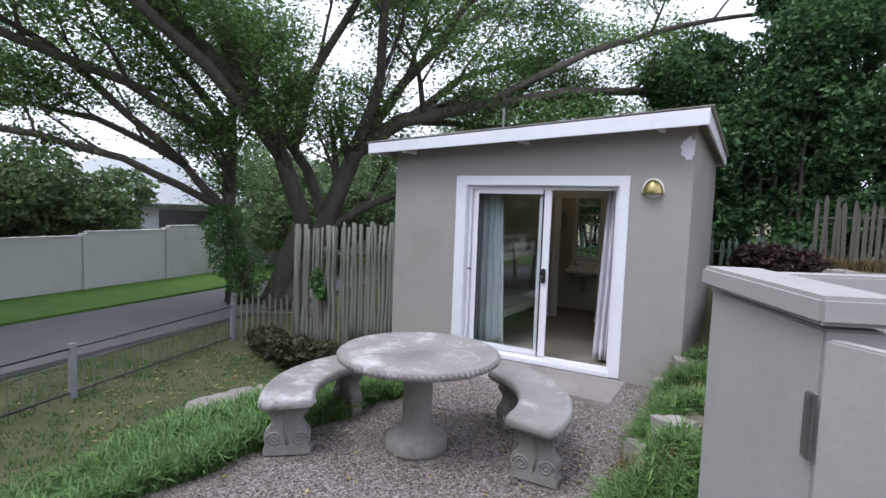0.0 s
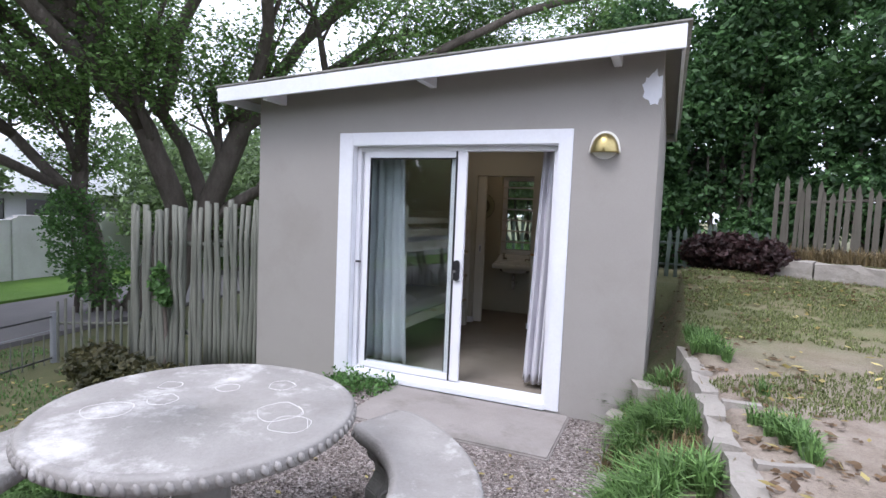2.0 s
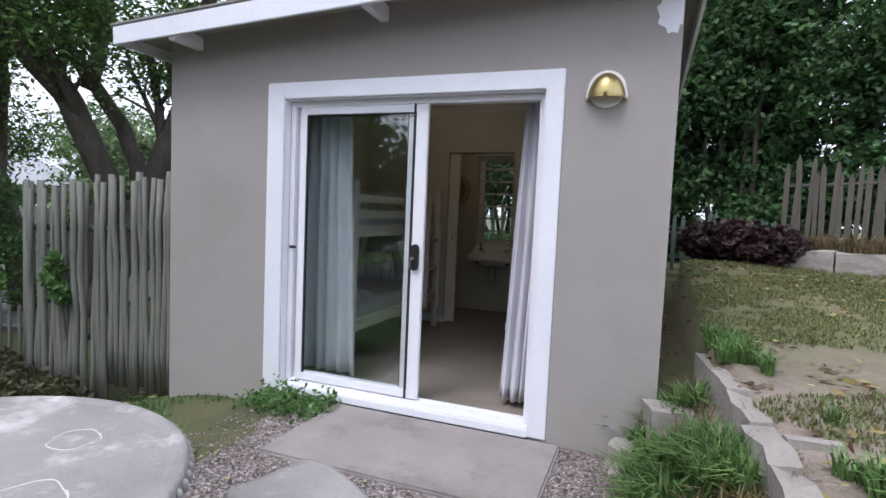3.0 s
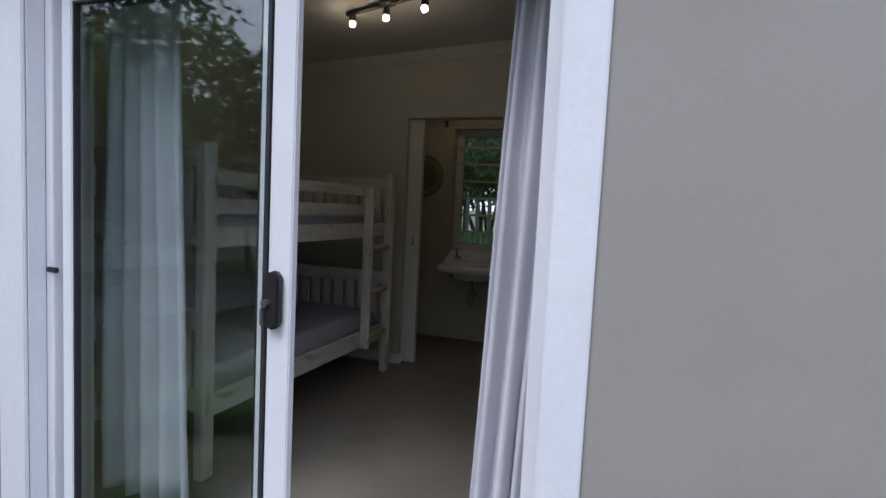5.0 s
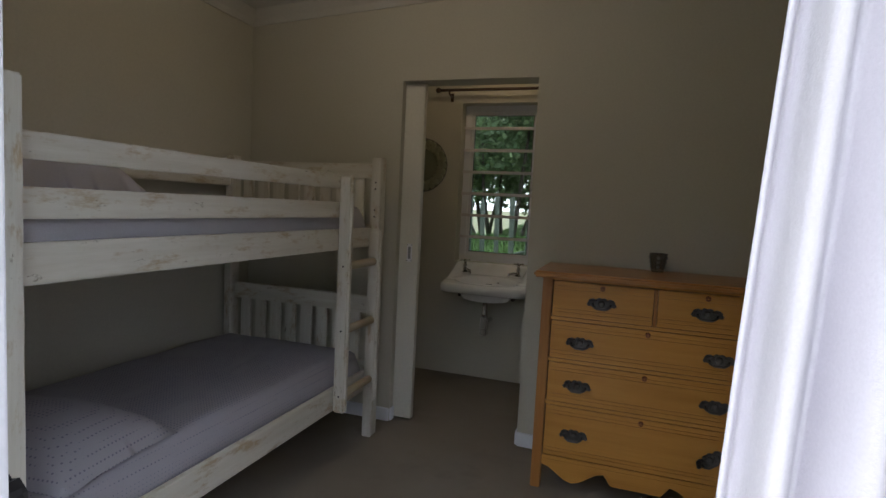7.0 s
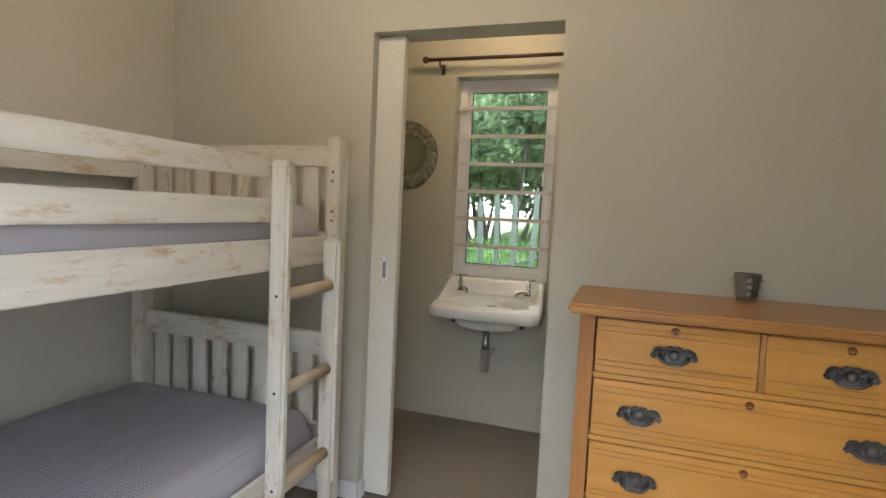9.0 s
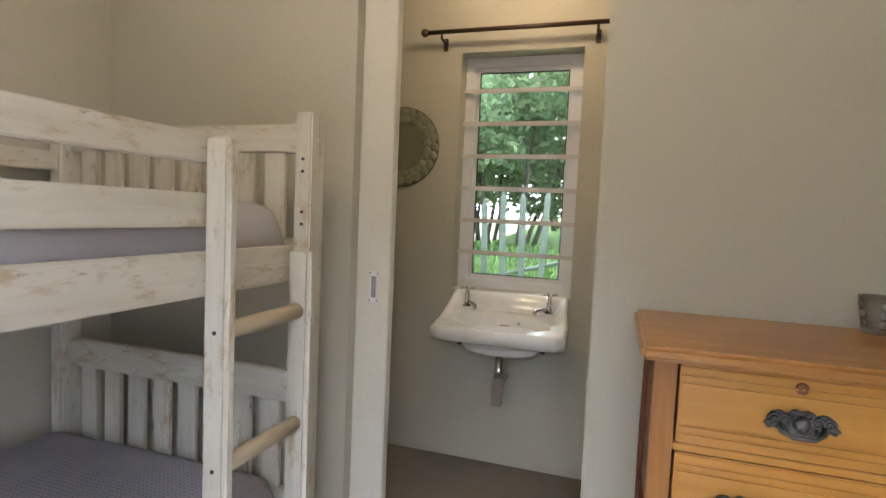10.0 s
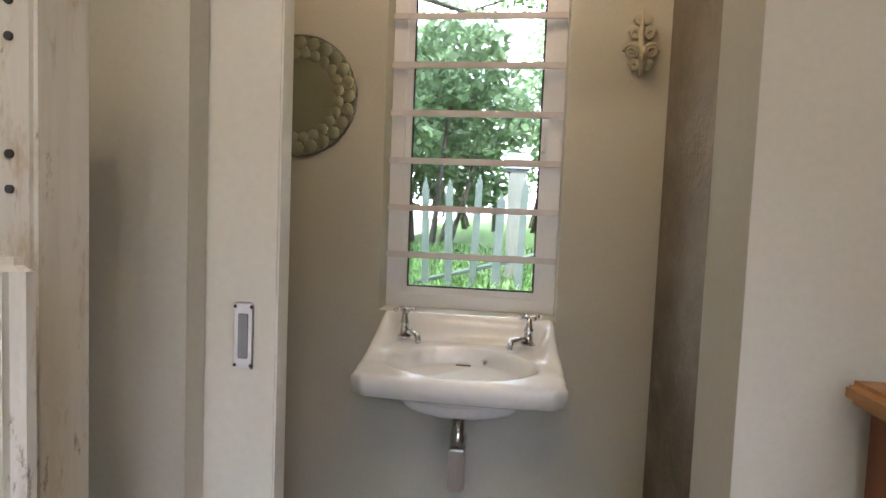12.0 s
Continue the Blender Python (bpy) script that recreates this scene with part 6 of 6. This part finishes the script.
p, g = scatter(26000, 1, -5.0, -2.3, 0.4, 6.0, lambda x, y: x < -2.62 + 0.10 * (y - 3) + 0.12 * noise.noise((y * 3, 1, 1)) and x > -4.15 + 0.45 * (2.9 - y) * (y < 2.9) + 0.25 * noise.noise((y * 2.0, x, 4)) and y < 4.9 and not (y > 4.0 and x < -3.7), -0.35)
stuff("bank_grass", quads_mesh("bank_grass", blades_at(p, 0.19, g, 1.1, 0.009), M_GRASS), "long bright green grass on the bank", "grass")
p, g = scatter(9000, 2, -0.42, 0.36, 2.7, 6.3, lambda x, y: -0.30 + 0.10 * noise.noise((y * 3, 2, 2)) < x < kerb_x(y) - 0.03, 0.10)
stuff("strip_grass", quads_mesh("strip_grass", blades_at(p, 0.21, g, 1.1, 0.007), M_GRASS), "long grass tufts between gravel and kerb", "grass")
p, g = scatter(2600, 3, -0.35, 0.45, 2.8, 6.4, lambda x, y: x < kerb_x(y) + 0.06, 0.05)
stuff("strip_dry_grass", quads_mesh("strip_dry_grass", blades_at(p, 0.14, g, 1.1, 0.004), M_DRY), "dry grass tufts beside the kerb", "grass")
p, g = scatter(46000, 4, 0.1, 4.5, 5.0, 10.2, lambda x, y: x > kerb_x(y) + 0.1 and noise.noise((x * 0.8, y * 0.8, 9)) + 0.45 * (y - 6.3) > 0.0, -0.25)
stuff("lawn_grass", quads_mesh("lawn_grass", blades_at(p, 0.035, g, 1.1, 0.004), M_SHORT), "short patchy lawn grass", "grass")
p, g = scatter(1500, 14, 0.1, 1.0, 3.4, 7.0, lambda x, y: kerb_x(y) + 0.08 < x < kerb_x(y) + 0.4, 0.35)
stuff("kerb_grass", quads_mesh("kerb_grass", blades_at(p, 0.13, g, 1.0, 0.006), M_GRASS), "longer grass tufts along the kerb", "grass")
p, g = scatter(2600, 15, -0.1, 4.5, 3.0, 10.2, lambda x, y: x > kerb_x(y) - 0.3 and (y > 8.6 - 0.3 * x or (x < 0.9 and noise.noise((x * 3, y * 3, 2)) > -0.05)))
stuff("leaf_litter", quads_mesh("leaf_litter", leaves_at(p + np.array([0, 0, 0.015]), 0.03, g, 0.85), M_LITTER), "dry brown leaf litter and twigs", "leaves")
p, g = scatter(16000, 16, -8.2, -3.2, 0.5, 6.4, lambda x, y: True, -0.15)
stuff("slope_turf", quads_mesh("slope_turf", blades_at(p, 0.045, g, 1.1, 0.005), M_SHRUB), "thin mossy turf on the slope", "grass")
p, g = scatter(3000, 5, 1.3, 5.2, 8.6, 11.2, lambda x, y: 9.95 - 0.356 * (x - 1.25) + 0.15 < y < 9.95 - 0.356 * (x - 1.25) + 0.6)
p[:, 2] = 1.06
stuff("terrace_plants", quads_mesh("terrace_plants", blades_at(p, 0.22, g, 1.0, 0.006), M_DRY), "dry straggling plants on the terrace", "plants")
p, g = scatter(900, 6, -2.85, -2.2, 5.6, 5.97, lambda x, y: True)
stuff("wall_weeds", quads_mesh("wall_weeds", leaves_at(p + np.array([0, 0, 0.05]) + g.normal(scale=(0.03, 0.03, 0.035), size=(len(p), 3)), 0.022, g), M_SHRUB), "low weeds against the wall", "weeds")
p, g = scatter(900, 7, -7.0, 4.0, 2.6, 10.0, lambda x, y: x > 0.3 or x < -3.6)
stuff("fallen_leaves", quads_mesh("fallen_leaves", leaves_at(p + np.array([0, 0, 0.03]), 0.034, g, 0.9), M_FALLEN), "scattered yellow fallen leaves", "leaves")
p, g = scatter(160, 8, -2.7, -0.2, 2.0, 5.8, lambda x, y: y < 5.1 or x > -0.6)
stuff("yard_leaves", quads_mesh("yard_leaves", leaves_at(p + np.array([0, 0, 0.02]), 0.022, g, 0.9), M_FALLEN), "small dry leaves on the gravel", "leaves")
p, g = scatter(14000, 9, -5.5, -0.3, 10.3, 15.0, lambda x, y: True)
stuff("back_grass", quads_mesh("back_grass", blades_at(p, 0.14, g, 0.9, 0.010), M_GRASS), "bright grass behind the building", "grass")


def pebbles():
    pp, gg = scatter(9000, 12, -2.75, -0.22, 1.6, 5.95, lambda x, y: not (-2.27 < x < -0.66 and y > 5.1))
    base = np.array([(1, 0, 0), (-1, 0, 0), (0, 1, 0), (0, -1, 0), (0, 0, 1), (0, 0, -1)])
    tri = np.array([(0, 2, 4), (2, 1, 4), (1, 3, 4), (3, 0, 4), (2, 0, 5), (1, 2, 5), (3, 1, 5), (0, 3, 5)])
    n = len(pp)
    sc = gg.uniform(0.005, 0.013, (n, 1, 1)) * gg.uniform(0.6, 1.3, (n, 1, 3)) * np.array([1, 1, 0.7])
    a = gg.uniform(0, 6.28, n)
    v = base[None] * sc
    vx = v[:, :, 0] * np.cos(a)[:, None] - v[:, :, 1] * np.sin(a)[:, None]
    vy = v[:, :, 0] * np.sin(a)[:, None] + v[:, :, 1] * np.cos(a)[:, None]
    v = np.stack([vx, vy, v[:, :, 2]], 2) + pp[:, None, :] + np.array([0, 0, 0.004])
    me = bpy.data.meshes.new("pebbles")
    me.from_pydata(v.reshape(-1, 3).tolist(), [], (tri[None] + 6 * np.arange(n)[:, None, None]).reshape(-1, 3).tolist())
    me.materials.append(foliage("mixed_pebbles", (0.12, 0.10, 0.09), (0.42, 0.37, 0.345), 0.95))
    stuff("pebbles", me, "loose brown-grey gravel stones", "gravel")


pebbles()
